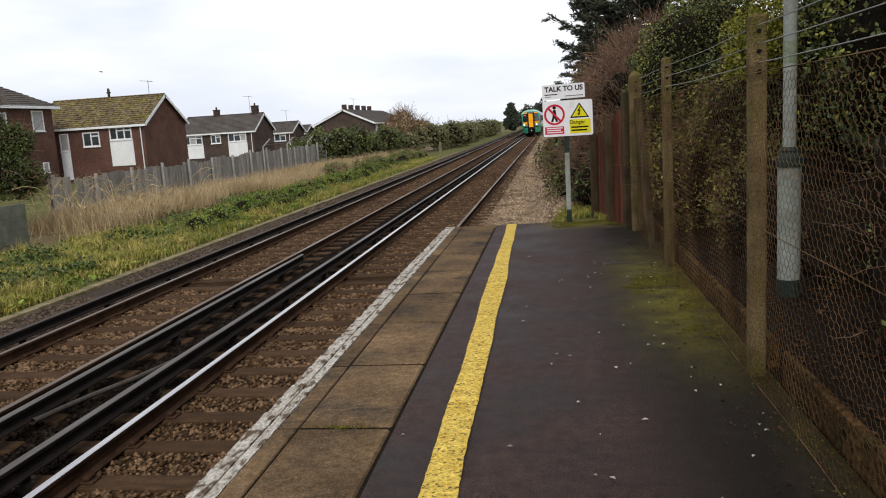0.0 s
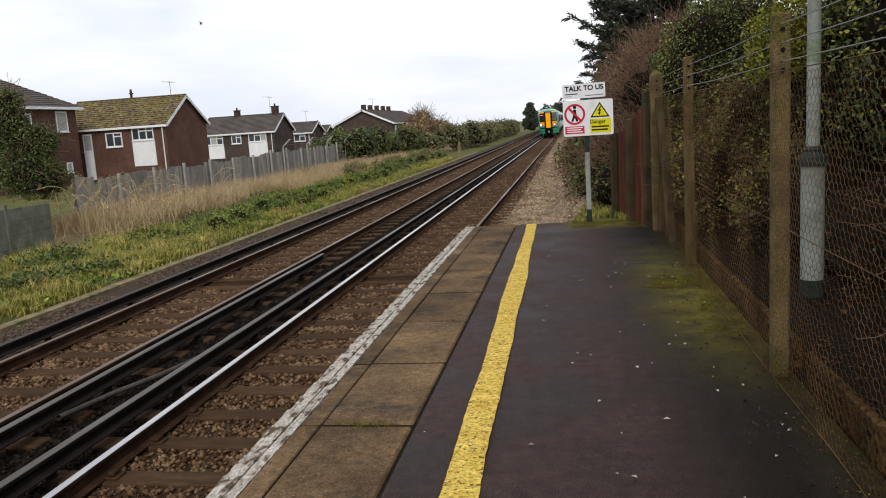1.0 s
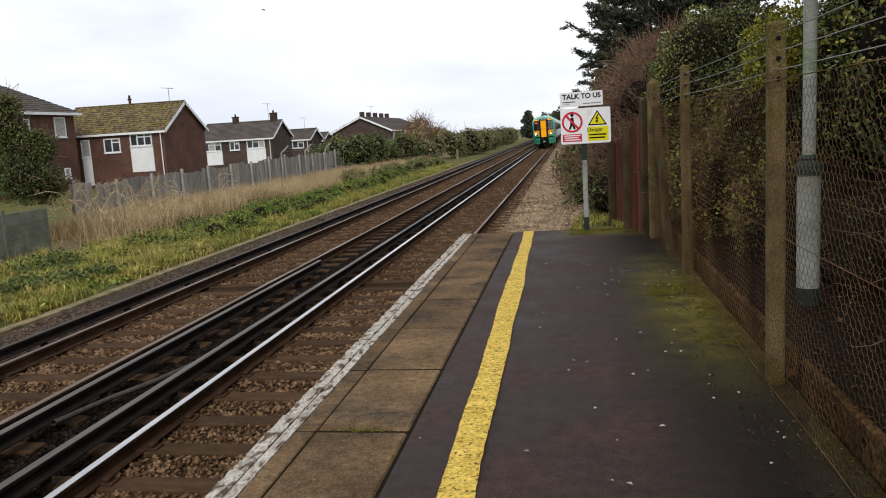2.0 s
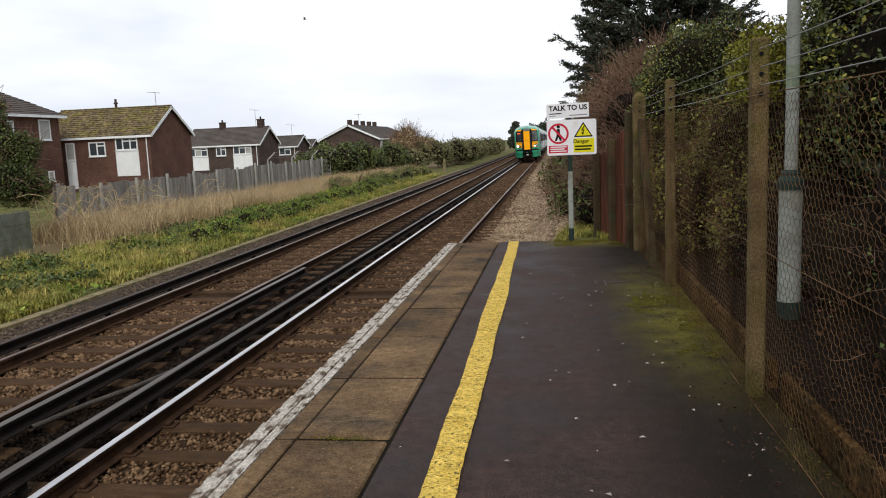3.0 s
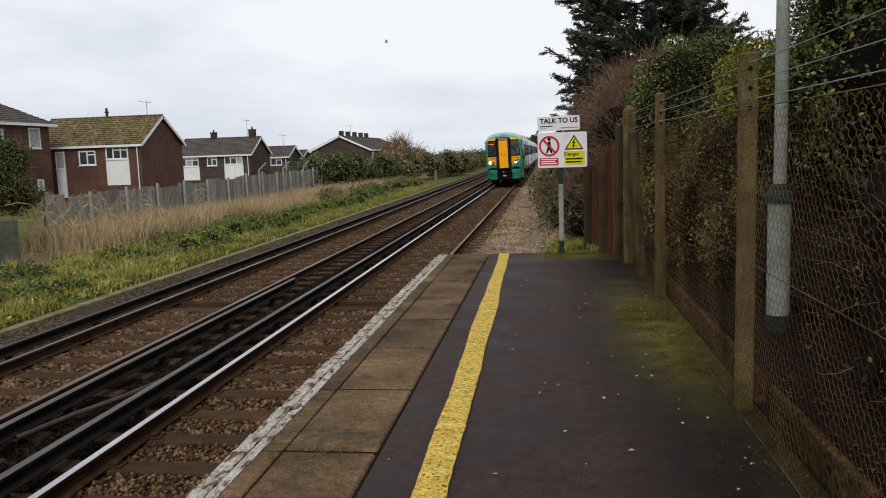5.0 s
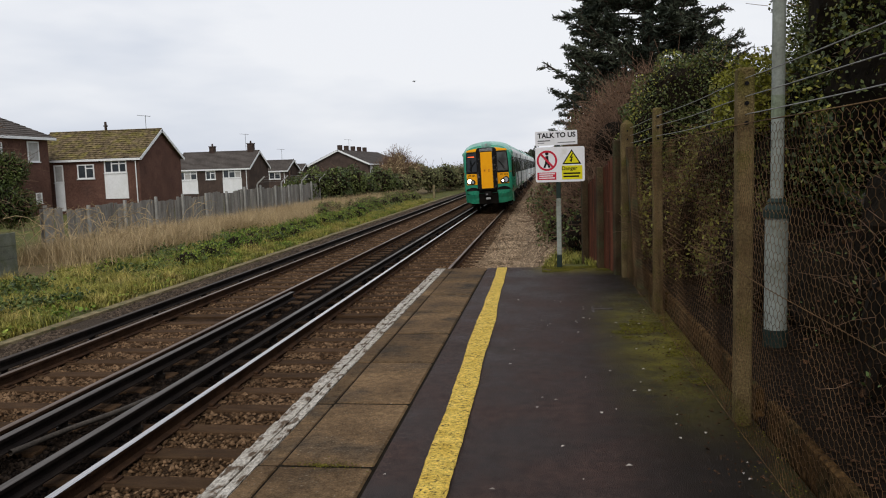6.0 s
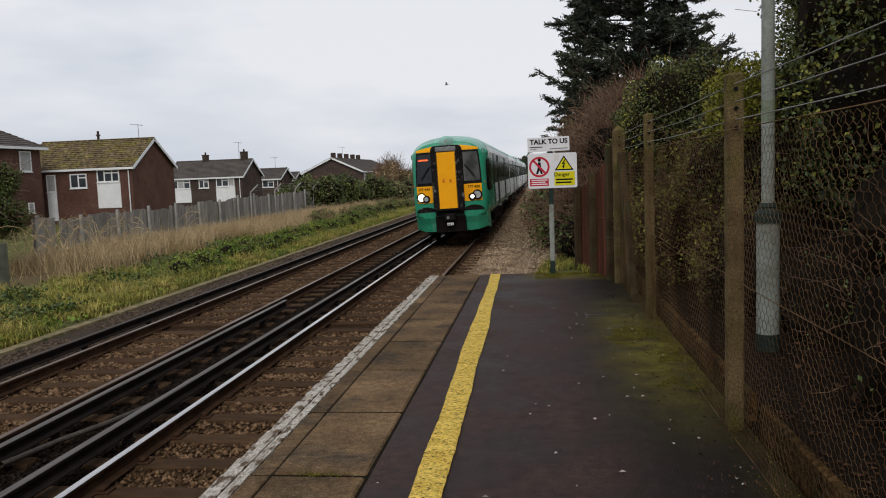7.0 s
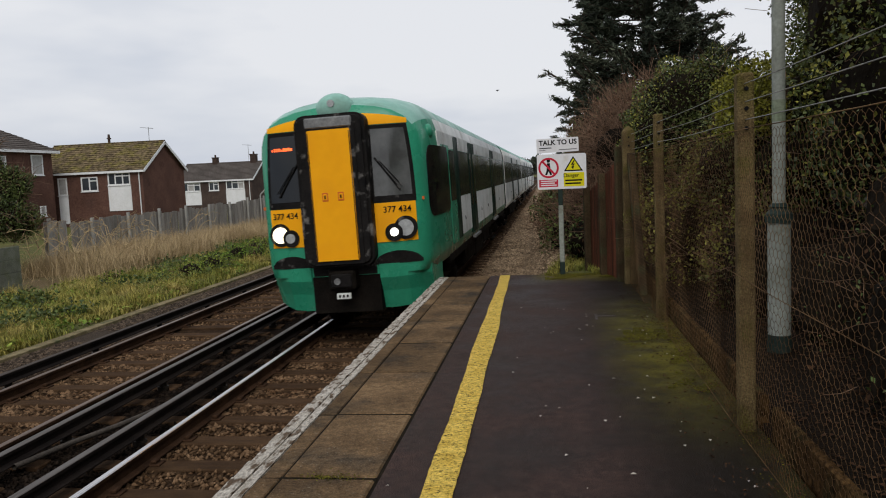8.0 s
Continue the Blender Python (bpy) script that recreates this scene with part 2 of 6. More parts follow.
WIRE_GREY = mat("galvanised_wire", (0.26, 0.25, 0.235), (0.35, 0.34, 0.32), 4, 0.6, metal=0.5, bump=0, fine=40, grain=0.2)
POLE_PAINT = mat("grey_white_paint", (0.327, 0.344, 0.303), (0.258, 0.275, 0.238), 4, 0.5, bump=0.1, fine=40, grain=0.2, stain=(0.17, 0.17, 0.13), stain_scale=3.5)
POLE_TINT = mat("green_tinted_paint", (0.19, 0.225, 0.15), (0.25, 0.28, 0.20), 6, 0.7, bump=0.1, fine=40, grain=0.3)
POLE_GREEN = mat("dark_green_paint", (0.022, 0.035, 0.03), (0.035, 0.048, 0.04), 4, 0.5, bump=0.1, fine=40, grain=0.2)
SIGN_WHITE = mat("sign_white", (0.80, 0.79, 0.80), (0.74, 0.73, 0.74), 3, 0.4, bump=0.02, fine=30, grain=0.04, stain=(0.62, 0.58, 0.52), stain_scale=5, stain_at=(0.6, 0.8))
SIGN_RED = mat("sign_red", (0.55, 0.03, 0.055), (0.50, 0.025, 0.05), 3, 0.4, bump=0, grain=0.05)
SIGN_YELLOW = mat("sign_yellow", (0.74, 0.66, 0.02), (0.68, 0.60, 0.02), 3, 0.4, bump=0, grain=0.05)
SIGN_BLACK = mat("sign_black", (0.008, 0.008, 0.008), (0.012, 0.011, 0.012), 3, 0.45, bump=0, grain=0.05)
BOARD = mat("red_brown_board", (0.0918, 0.032, 0.0187), (0.173, 0.0629, 0.0363), 2.5, 0.85, bump=0.4, fine=40, grain=0.4, rand=0.2, stretch=(4, 4, 0.5), stain=(0.04, 0.028, 0.018), stain_scale=2, world=True)
GREY_BOARD = mat("weathered_grey_board", (0.213, 0.194, 0.168), (0.32, 0.3, 0.269), 1.6, 0.9, bump=0.4, fine=30, grain=0.35, rand=0.22, stretch=(3, 3, 0.5), world=True)
PALE_LITTER = mat("pale_litter", (0.55, 0.51, 0.46), (0.42, 0.37, 0.31), 30, 0.8, bump=0, grain=0.2, rand=0.3, island=True)


# ---- mesh helpers ----
def box(bm, x0, x1, y0, y1, z0, z1, bevel=0.0):
    v = bmesh.ops.create_cube(bm, size=1)["verts"]
    bmesh.ops.transform(bm, matrix=Matrix.Translation(((x0 + x1) / 2, (y0 + y1) / 2, (z0 + z1) / 2)) @ Matrix.Diagonal((x1 - x0, y1 - y0, z1 - z0, 1)), verts=v)
    if bevel:
        e = list({e for q in v for e in q.link_edges})
        bmesh.ops.bevel(bm, geom=e, offset=bevel, segments=1, affect="EDGES")
    return v


def cyl(bm, r, h, at=(0, 0, 0), r2=None, seg=16, turn=None):
    v = bmesh.ops.create_cone(bm, cap_ends=True, segments=seg, radius1=r, radius2=r if r2 is None else r2, depth=h)["verts"]
    m = Matrix.Translation(at) @ (turn or Matrix()) @ Matrix.Translation((0, 0, h / 2))
    bmesh.ops.transform(bm, matrix=m, verts=v)
    return v


def rod(bm, a, b, r, r2=None, seg=8):
    a, b = Vector(a), Vector(b)
    turn = (b - a).to_track_quat("Z", "Y").to_matrix().to_4x4()
    return cyl(bm, r, (b - a).length, a, r2, seg, turn)


def mesh_of(name, bm, *mats, smooth=False):
    me = bpy.data.meshes.new(name)
    bm.to_mesh(me)
    bm.free()
    for m in mats:
        me.materials.append(m)
    if smooth:
        me.shade_smooth()
    return me


def part(name, bm, material, parent=None, label="", at=None, smooth=False):
    me = bm if isinstance(bm, bpy.types.Mesh) else mesh_of(name, bm, *(material if isinstance(material, tuple) else (material,)), smooth=smooth)
    ob = new(name, me)
    if parent is not None:
        ob.parent = parent
    if at is not None:
        ob.matrix_basis = at
    return tagged(ob, label)


def thing(name, m, label, category, group="", kind=""):
    return tagged_at(new(name), m, label, category, group, kind)


def tagged_at(ob, m, label, category, group="", kind=""):
    ob.matrix_basis = m
    return tagged(ob, label, category, group, kind)


def boxpart(name, dims, material, parent, label="", bevel=0.0, at=None):
    bm = bmesh.new()
    box(bm, *dims, bevel=bevel)
    return part(name, bm, material, parent, label, at)


def raw_mesh(name, verts, faces, *mats):
    """A mesh from arrays; faces all with the same number of corners."""
    verts, faces = np.asarray(verts, np.float32).reshape(-1, 3), np.asarray(faces, np.int32)
    me = bpy.data.meshes.new(name)
    k = faces.shape[1]
    me.vertices.add(len(verts))
    me.vertices.foreach_set("co", verts.ravel())
    me.loops.add(faces.size)
    me.loops.foreach_set("vertex_index", faces.ravel())
    me.polygons.add(len(faces))
    me.polygons.foreach_set("loop_start", np.arange(0, faces.size, k, dtype=np.int32))
    me.update(calc_edges=True)
    for m in mats:
        me.materials.append(m)
    return me


RNG = np.random.default_rng(7)


def unit(n):
    v = RNG.normal(size=(n, 3))
    return v / np.linalg.norm(v, axis=1, keepdims=True)


def leaf_mesh(name, centres, size, material, long=1.6, droop=None, out=None):
    """A small folded leaf at each centre."""
    n = len(centres)
    s = (size * RNG.uniform(0.6, 1.4, n))[:, None]
    a = unit(n)
    if out is not None:
        a = a * 0.8 + out
        a /= np.linalg.norm(a, axis=1, keepdims=True) + 1e-9
    if droop:
        a[:, 2] -= droop
        a /= np.linalg.norm(a, axis=1, keepdims=True) + 1e-9
    b = np.cross(a, unit(n))
    b /= np.linalg.norm(b, axis=1, keepdims=True) + 1e-9
    c = np.cross(a, b)
    p0 = centres - a * s * long / 2
    p2 = centres + a * s * long / 2
    p1 = centres + b * s / 2 + c * s * 0.15
    p3 = centres - b * s / 2 + c * s * 0.15
    v = np.stack([p0, p1, p2, p3], 1).reshape(-1, 3)
    f = np.arange(4 * n).reshape(n, 4)
    return raw_mesh(name, v, f, material)


def blade_mesh(name, base, height, width, lean, material):
    """Bent grass blades standing on the given feet."""
    n = len(base)
    h = (height * RNG.uniform(0.5, 1.25, n))[:, None]
    ang = RNG.uniform(0, 2 * np.pi, n)
    d = np.stack([np.cos(ang), np.sin(ang), np.zeros(n)], 1)
    w = np.stack([-np.sin(ang), np.cos(ang), np.zeros(n)], 1) * width / 2
    k = (lean * RNG.uniform(0.2, 1.3, n))[:, None]
    up = np.array([0, 0, 1.0])
    mid = base + up * h * 0.55 + d * h * k * 0.3
    tip = base + up * h * (1 - 0.25 * k) + d * h * k
    v = np.stack([base - w, base + w, mid + w * 0.8, mid - w * 0.8, tip], 1).reshape(-1, 3)
    i = np.arange(n)[:, None] * 5
    q = np.concatenate([i + np.array([0, 1, 2]), i + np.array([0, 2, 3]), i + np.array([3, 2, 4])])
    return raw_mesh(name, v, q, material)


def tube_mesh(name, segs, r, material, sides=3):
    """Thin straight rods: segs is an array of (a, b) pairs."""
    segs = np.asarray(segs, float).reshape(-1, 2, 3)
    a, b = segs[:, 0], segs[:, 1]
    d = b - a
    d /= np.linalg.norm(d, axis=1, keepdims=True) + 1e-9
    ref = np.where(np.abs(d[:, 2:3]) > 0.9, np.array([1.0, 0, 0]), np.array([0, 0, 1.0]))
    u = np.cross(d, ref)
    u /= np.linalg.norm(u, axis=1, keepdims=True) + 1e-9
    w = np.cross(d, u)
    r = np.broadcast_to(np.asarray(r, float).reshape(-1, 1), (len(a), 1))
    vs = []
    for k in range(sides):
        t = 2 * np.pi * k / sides
        o = (u * np.cos(t) + w * np.sin(t)) * r
        vs += [a + o, b + o]
    v = np.stack(vs, 1).reshape(-1, 3)
    i = np.arange(len(a))[:, None] * (2 * sides)
    f = np.concatenate([i + np.array([2 * k, 2 * ((k + 1) % sides), 2 * ((k + 1) % sides) + 1, 2 * k + 1]) for k in range(sides)])
    return raw_mesh(name, v, f, material)


# ---- ground ----
RAIL_Z = -0.915


def smooth(a, b, t):
    t = min(1.0, max(0.0, (t - a) / (b - a)))
    return t * t * (3 - 2 * t)


def ground_height(x, y):
    left = -1.14 + 0.22 * noise.noise((x * 0.45, y * 0.3, 1)) * smooth(9.3, 11.5, -x) - 0.1 * smooth(9, 20, -x)
    edge = -1.9 if y < 13.0 else -0.75
    right = 0.02 + 0.25 * smooth(1.6, 4.0, x) + 0.5 * smooth(4, 12, x)
    if y >= 13.0:
        right -= 0.05 + 0.1 * smooth(13, 16, y)
        t = smooth(-0.75, 0.15, x)
        mid = -1.16 + t * (right + 1.16)
    else:
        mid = right if x > 1.2 else -1.2
    return left if x < -9.1 else (-1.2 if x < edge else mid)


def ground():
    xs = [-2500, -900, -300, -120, -70, -45, -32, -25] + [-20 + 0.5 * i for i in range(22)] + [-9.1, -8.9, -8.3, -8.0, -5, -3, -1.7, -0.9, -0.7, -0.5, -0.3, -0.1, 0.1, 0.3, 0.6, 1.0, 1.19, 1.215, 1.6, 2, 2.6, 3.2, 4, 6, 9, 14, 25, 60, 200, 900, 2500]
    ys = [-2500, -900, -300, -100, -40, -15] + [-6 + 1.0 * i for i in range(19)] + [12.9, 13.0] + [13.5 + 1.0 * i for i in range(50)] + [66, 72, 80, 90, 100, 120, 150, 200, 300, 500, 900, 2500]
    v = [(x, y, ground_height(x, y)) for y in ys for x in xs]
    w = len(xs)
    f = [(j * w + i, j * w + i + 1, (j + 1) * w + i + 1, (j + 1) * w + i) for j in range(len(ys) - 1) for i in range(w - 1)]
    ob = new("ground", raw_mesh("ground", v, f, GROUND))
    tagged(ob, "rough grassy ground beside the railway line", "ground", kind="structure")


ground()


# ---- railway ----
def ballast():
    xs, ys = [-8.95, -8.3, -7.6, -6.9, -5, -4.3, -3, -1.6, -1.3, -0.9, -0.65, -0.45, -0.25, -0.05, 0.15, 0.35], [-40, 0, 5, 10, 12.95, 13.05, 14.2, 15.2, 16.5, 20, 25, 30, 40, 50, 80, 120, 200, 400]

    def reach(y):
        return -0.9 if y <= 12.95 else (-0.5 if y < 15 else 0.3)

    def hz(x, y):
        if x < -7.7:
            return -1.17
        return max(-1.115, ground_height(x, max(y, 13.01)) + 0.05) if y > 12.95 and x > -1.2 else -1.115
    v = [(min(x, reach(y)), y, hz(min(x, reach(y)), y)) for y in ys for x in xs]
    w = len(xs)
    f = [(j * w + i, j * w + i + 1, (j + 1) * w + i + 1, (j + 1) * w + i) for j in range(len(ys) - 1) for i in range(w - 1)]
    tagged(new("ballast_bed", raw_mesh("ballast_bed", v, f, BALLAST)), "brown crushed-stone ballast bed under the two tracks", "ballast", kind="structure")
    # loose stones, thicker where they lie close
    spots = []
    for x0, x1, y0, y1, per in ((-8.9, -1.8, 4.5, 14, 620), (-1.7, -0.52, 13.05, 15.0, 500), (-8.9, 0.28, 15, 26, 330), (-8.9, 0.28, 26, 60, 90)):
        n = int((x1 - x0) * (y1 - y0) * per)
        spots.append(np.stack([RNG.uniform(x0, x1, n), RNG.uniform(y0, y1, n), RNG.uniform(0.018, 0.036, n) * (1 if y0 < 20 else 1.5)], 1))
    p = np.concatenate(spots)
    # few stones lie on the sleepers
    on = (np.abs((p[:, 1] - 0.15) / 0.7 - np.round((p[:, 1] - 0.15) / 0.7)) < 0.17) & (((p[:, 0] < -1.95) & (p[:, 0] > -4.45)) | ((p[:, 0] < -5.0) & (p[:, 0] > -7.5)))
    p = p[~on | (RNG.uniform(size=len(p)) < 0.05)]
    n = len(p)
    z = np.array([hz(x, y) for x, y in p[:, :2]]) + RNG.uniform(-0.004, 0.02, n)
    octa = np.array([(1, 0, 0), (0, 1, 0), (-1, 0, 0), (0, -1, 0), (0, 0, 1), (0, 0, -1)], float)
    v = octa[None] * RNG.uniform(0.6, 1.25, (n, 6, 1)) + RNG.normal(0, 0.22, (n, 6, 3))
    v *= p[:, 2][:, None, None] * np.array([1.15, 1.0, 0.8])
    a = RNG.uniform(0, 6.28, n)
    c, s = np.cos(a)[:, None], np.sin(a)[:, None]
    v = np.stack([v[..., 0] * c - v[..., 1] * s, v[..., 0] * s + v[..., 1] * c, v[..., 2]], 2)
    v += np.stack([p[:, 0], p[:, 1], z], 1)[:, None]
    f0 = np.array([(0, 1, 4), (1, 2, 4), (2, 3, 4), (3, 0, 4), (1, 0, 5), (2, 1, 5), (3, 2, 5), (0, 3, 5)])
    f = np.concatenate([(np.arange(n)[:, None, None] * 6 + f0[:4]).reshape(-1, 3), (np.flatnonzero(p[:, 1] < 9)[:, None, None] * 6 + f0[4:]).reshape(-1, 3)])
    tagged(new("ballast_stones", raw_mesh("ballast_stones", v, f, STONE)), "loose angular brown and grey ballast stones", "ballast", kind="stuff")


ballast()


def rail_mesh(name, head, y0, y1, side=RUST, height=0.159, hw=0.035, fw=0.07):
    """A flat-bottomed rail along y, its head's top at z = 0."""
    h = height
    prof = [(-fw, -h), (fw, -h), (fw, -h + 0.012), (0.012, -h + 0.03), (0.010, -0.05), (hw, -0.036), (hw, -0.006), (hw - 0.008, 0), (-hw + 0.008, 0), (-hw, -0.006), (-hw, -0.036), (-0.010, -0.05), (-0.012, -h + 0.03), (-fw, -h + 0.012)]
    n = len(prof)
    v = [(x, y, z) for y in (y0, y1) for x, z in prof]
    f = [(i, (i + 1) % n, n + (i + 1) % n, n + i) for i in range(n)]
    me = bpy.data.meshes.new(name)
    me.from_pydata(v, [], f + [tuple(range(n - 1, -1, -1)), tuple(range(n, 2 * n))])
    me.materials.append(side)
    me.materials.append(head)
    for i in (6, 7, 8):
        me.polygons[i].material_index = 1
    return me


def sleeper_mesh():
    bm = bmesh.new()
    box(bm, -1.25, 1.25, -0.12, 0.12, -0.16, 0.0, bevel=0.012)
    return mesh_of("sleeper", bm, SLEEPER)


def chair_mesh():
    """The fastening that clips a rail to its sleeper."""
    bm = bmesh.new()
    box(bm, -0.17, 0.17, -0.07, 0.07, 0.0, 0.018, bevel=0.004)
    for s in (-1, 1):
        box(bm, s * 0.10 - 0.03, s * 0.10 + 0.03, -0.05, 0.05, 0.018, 0.055, bevel=0.01)
    return mesh_of("rail_chair", bm, RUST)


def pot_mesh():
    bm = bmesh.new()
    cyl(bm, 0.075, 0.05, seg=10)
    cyl(bm, 0.05, 0.07, (0, 0, 0.05), seg=10)
    return mesh_of("insulator", bm, PORCELAIN)


SLEEPER_ME, CHAIR_ME, POT_ME = sleeper_mesh(), chair_mesh(), pot_mesh()


def track(cx, heads, lives, label):
    t = thing("railway_track", pose(cx, 0, RAIL_Z), label, "railway track", "tracks", "structure")
    for s, head in zip((-1, 1), heads):
        part("rail", rail_mesh("rail", head, -40, 400), None, t, at=pose(s * 0.7525, 0, 0))
    ys = [0.15 + 0.7 * k for k in range(3, 170)]
    for y in ys:
        part("sleeper", SLEEPER_ME, None, t, at=pose(random.uniform(-0.02, 0.02), y, -0.162, 0, 0, random.uniform(-0.4, 0.4)))
        if y < 40:
            for s in (-1, 1):
                part("rail_chair", CHAIR_ME, None, t, at=pose(s * 0.7525, y, -0.162))
    for x, y0, y1, top in lives:
        part("live_rail", rail_mesh("live_rail", top, y0, y1, LIVE_SIDE, 0.14, 0.042, 0.075), None, t, "dark electrified conductor rail with a worn top", at=pose(x, 0, 0.076))
        for k in range(0, 24):
            y = 2.0 + 0.15 + 2.1 * k
            if y0 < y < y1:
                part("insulator", POT_ME, None, t, at=pose(x, y, -0.18))
    return t


track(-3.1825, (POLISHED, DULL_HEAD), ((-1.145, -40, 400, LIVE_TOP),), "near railway track with a bright running rail and live rail")
track(-6.25, (DULL_HEAD, DULL_HEAD), ((1.10, -40, 16.1, LIVE_TOP), (-1.14, -40, 400, LIVE_FAR)), "far railway track with rusty rails on brown sleepers")


def live_cable():
    cu = bpy.data.curves.new("jumper_cable", "CURVE")
    cu.dimensions, cu.bevel_depth, cu.bevel_resolution = "3D", 0.028, 3
    sp = cu.splines.new("BEZIER")
    pts = [(-5.06, 7.5, -0.98), (-4.95, 8.2, -1.0), (-4.7, 9.0, -1.0), (-4.52, 9.9, -0.98), (-4.46, 10.35, -0.93), (-4.40, 10.25, -0.92)]
    sp.bezier_points.add(len(pts) - 1)
    for b, p in zip(sp.bezier_points, pts):
        b.co, b.handle_left_type, b.handle_right_type = p, "AUTO", "AUTO"
    cu.materials.append(DUSTY_RUBBER)
    tagged(new("jumper_cable", cu), "black rubber jumper cable lying between the live rails", "cable")


live_cable()


def cable_trough():
    t = thing("cable_trough", pose(0, 0, 0), "grey concrete cable trough along the far side of the ballast", "cable trough", kind="structure")
    bm = bmesh.new()
    box(bm, -0.11, 0.11, -0.495, 0.495, -0.14, 0.0, bevel=0.008)
    me = mesh_of("trough_lid", bm, CONCRETE)
    for k in range(70):
        part("trough_lid", me, None, t, at=pose(-9.06 + random.uniform(-0.008, 0.008), 6 + k, -1.11 + random.uniform(-0.006, 0.006), 0, random.uniform(-1, 1), random.uniform(-0.4, 0.4)))


cable_trough()


# ---- platform ----
PALE_MARK = mat("faded_grey_paint", (0.13, 0.11, 0.10), (0.08, 0.066, 0.06), 12, 0.8, bump=0.3, fine=80, grain=0.6, stain=(0.045, 0.036, 0.033), stain_scale=20)
JOINT_DIRT = mat("joint_dirt", (0.012, 0.009, 0.006), (0.022, 0.017, 0.010), 6, 1.0, bump=0.4, fine=60, grain=0.4, world=True)


def platform():
    p = thing("platform", pose(0, 0, 0), "station platform of dark asphalt with a concrete edge", "platform", kind="structure")
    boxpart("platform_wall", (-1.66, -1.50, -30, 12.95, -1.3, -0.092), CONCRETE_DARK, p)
    boxpart("platform_core", (-1.50, 1.20, -30, 12.93, -1.3, -0.10), JOINT_DIRT, p)
    bm = bmesh.new()
    nx, ny = 16, 120
    grid = [[bm.verts.new((-0.93 + 2.12 * i / nx, -8 + 20.95 * j / ny, 0.006 * noise.noise((i * 0.4, j * 0.3, 0)) - (0.004 if i == 0 else 0))) for i in range(nx + 1)] for j in range(ny + 1)]
    for j in range(ny):
        for i in range(nx):
            bm.faces.new((grid[j][i], grid[j][i + 1], grid[j + 1][i + 1], grid[j + 1][i]))
    part("asphalt_surface", bm, ASPHALT, p, "dark damp asphalt with moss along the fence", smooth=True)
    boxpart("asphalt_base", (-0.925, 1.19, -30, 12.94, -0.098, -0.02), ASPHALT, p)
    pitch = 1.108
    bm = bmesh.new()
    box(bm, -1.460, -0.952, -0.534, 0.534, -0.09, 0.0, bevel=0.010)
    slab = mesh_of("coping_slab", bm, SLAB)
    bm = bmesh.new()
    box(bm, -1.585, -1.472, -0.544, 0.544, -0.09, -0.002, bevel=0.006)
    inner = mesh_of("edge_slab", bm, SLAB)
    bm = bmesh.new()
    n = 14
    for k in range(n):
        a, b = -0.550 + 1.1 * k / n, -0.550 + 1.1 * (k + 1) / n
        w = 0.005 * math.sin(k * 2.3) + 0.004 * math.sin(k * 5.1)
        box(bm, -1.735 + w, -1.654, a, b, -0.092, 0.001 + 0.002 * math.sin(k * 1.7))
        box(bm, -1.642, -1.588, a, b, -0.092, 0.0 + 0.0015 * math.sin(k * 2.9))
        box(bm, -1.654, -1.642, a, b, -0.092, -0.012)
    bmesh.ops.remove_doubles(bm, verts=bm.verts, dist=0.0005)
    nose = mesh_of("white_nosing", bm, WHITE_WORN)
    for k in range(-14, 8):
        y = 4.875 + pitch * (k - 0.5)
        tilt = random.uniform(-0.25, 0.25)
        if y + 0.55 > 12.96:
            continue
        part("coping_slab", slab, None, p, at=pose(0, y, random.uniform(-0.003, 0.003), tilt, random.uniform(-0.2, 0.2), random.uniform(-0.12, 0.12)))
        part("edge_slab", inner, None, p, at=pose(0, y, random.uniform(-0.003, 0.003)))
        part("white_nosing", nose, None, p, at=pose(0, y, random.uniform(-0.003, 0.003)))
    for nm, dims, m in (("coping_slab", (-1.462, -0.94, 12.64, 12.95, -0.09, 0.0), SLAB), ("edge_slab", (-1.585, -1.47, 12.64, 12.95, -0.09, -0.002), SLAB), ("white_nosing", (-1.735, -1.588, 12.64, 12.95, -0.092, 0.001), WHITE_WORN)):
        boxpart(nm, dims, m, p, bevel=0.006)
    # dirt that fills the joints
    for k in range(-6, 8):
        boxpart("joint_filling", (-1.59, -0.945, 4.875 + pitch * k - 0.026, 4.875 + pitch * k + 0.026, -0.09, -0.007), JOINT_DIRT, p)
    boxpart("joint_filling", (-1.4725, -1.4595, -30, 12.94, -0.09, -0.009), JOINT_DIRT, p)
    boxpart("joint_filling", (-0.9515, -0.926, -30, 12.94, -0.09, -0.009), JOINT_DIRT, p)
    # yellow line, brushed on by hand along an uneven edge
    bm = bmesh.new()
    prev = None
    for k in range(420):
        y = -8 + 0.05 * k
        if y > 12.93:
            break
        c = -0.586 - 0.0135 * (y - 4.3) + 0.004 * math.sin(y * 2.3)
        w = 0.082 + 0.014 * math.exp(-((y - 8.4) / 0.7) ** 2) - 0.008 * smooth(9, 11, y) + 0.003 * math.sin(y * 5.1)
        row = [bm.verts.new((c - w + random.uniform(-0.003, 0.003), y, 0.009)), bm.verts.new((c, y, 0.0105)), bm.verts.new((c + w + random.uniform(-0.003, 0.003), y, 0.009))]
        if prev:
            for i in range(2):
                bm.faces.new((prev[i], prev[i + 1], row[i + 1], row[i]))
        prev = row
    boxpart("paint_mark", (0.44, 0.66, 9.36, 9.40, -0.002, 0.0095), PALE_MARK, p)
    boxpart("paint_mark", (0.44, 0.465, 9.2, 9.5, -0.002, 0.0085), PALE_MARK, p)
    part("yellow_line", bm, YELLOW_WORN, p, "worn yellow safety line painted on the asphalt")


platform()


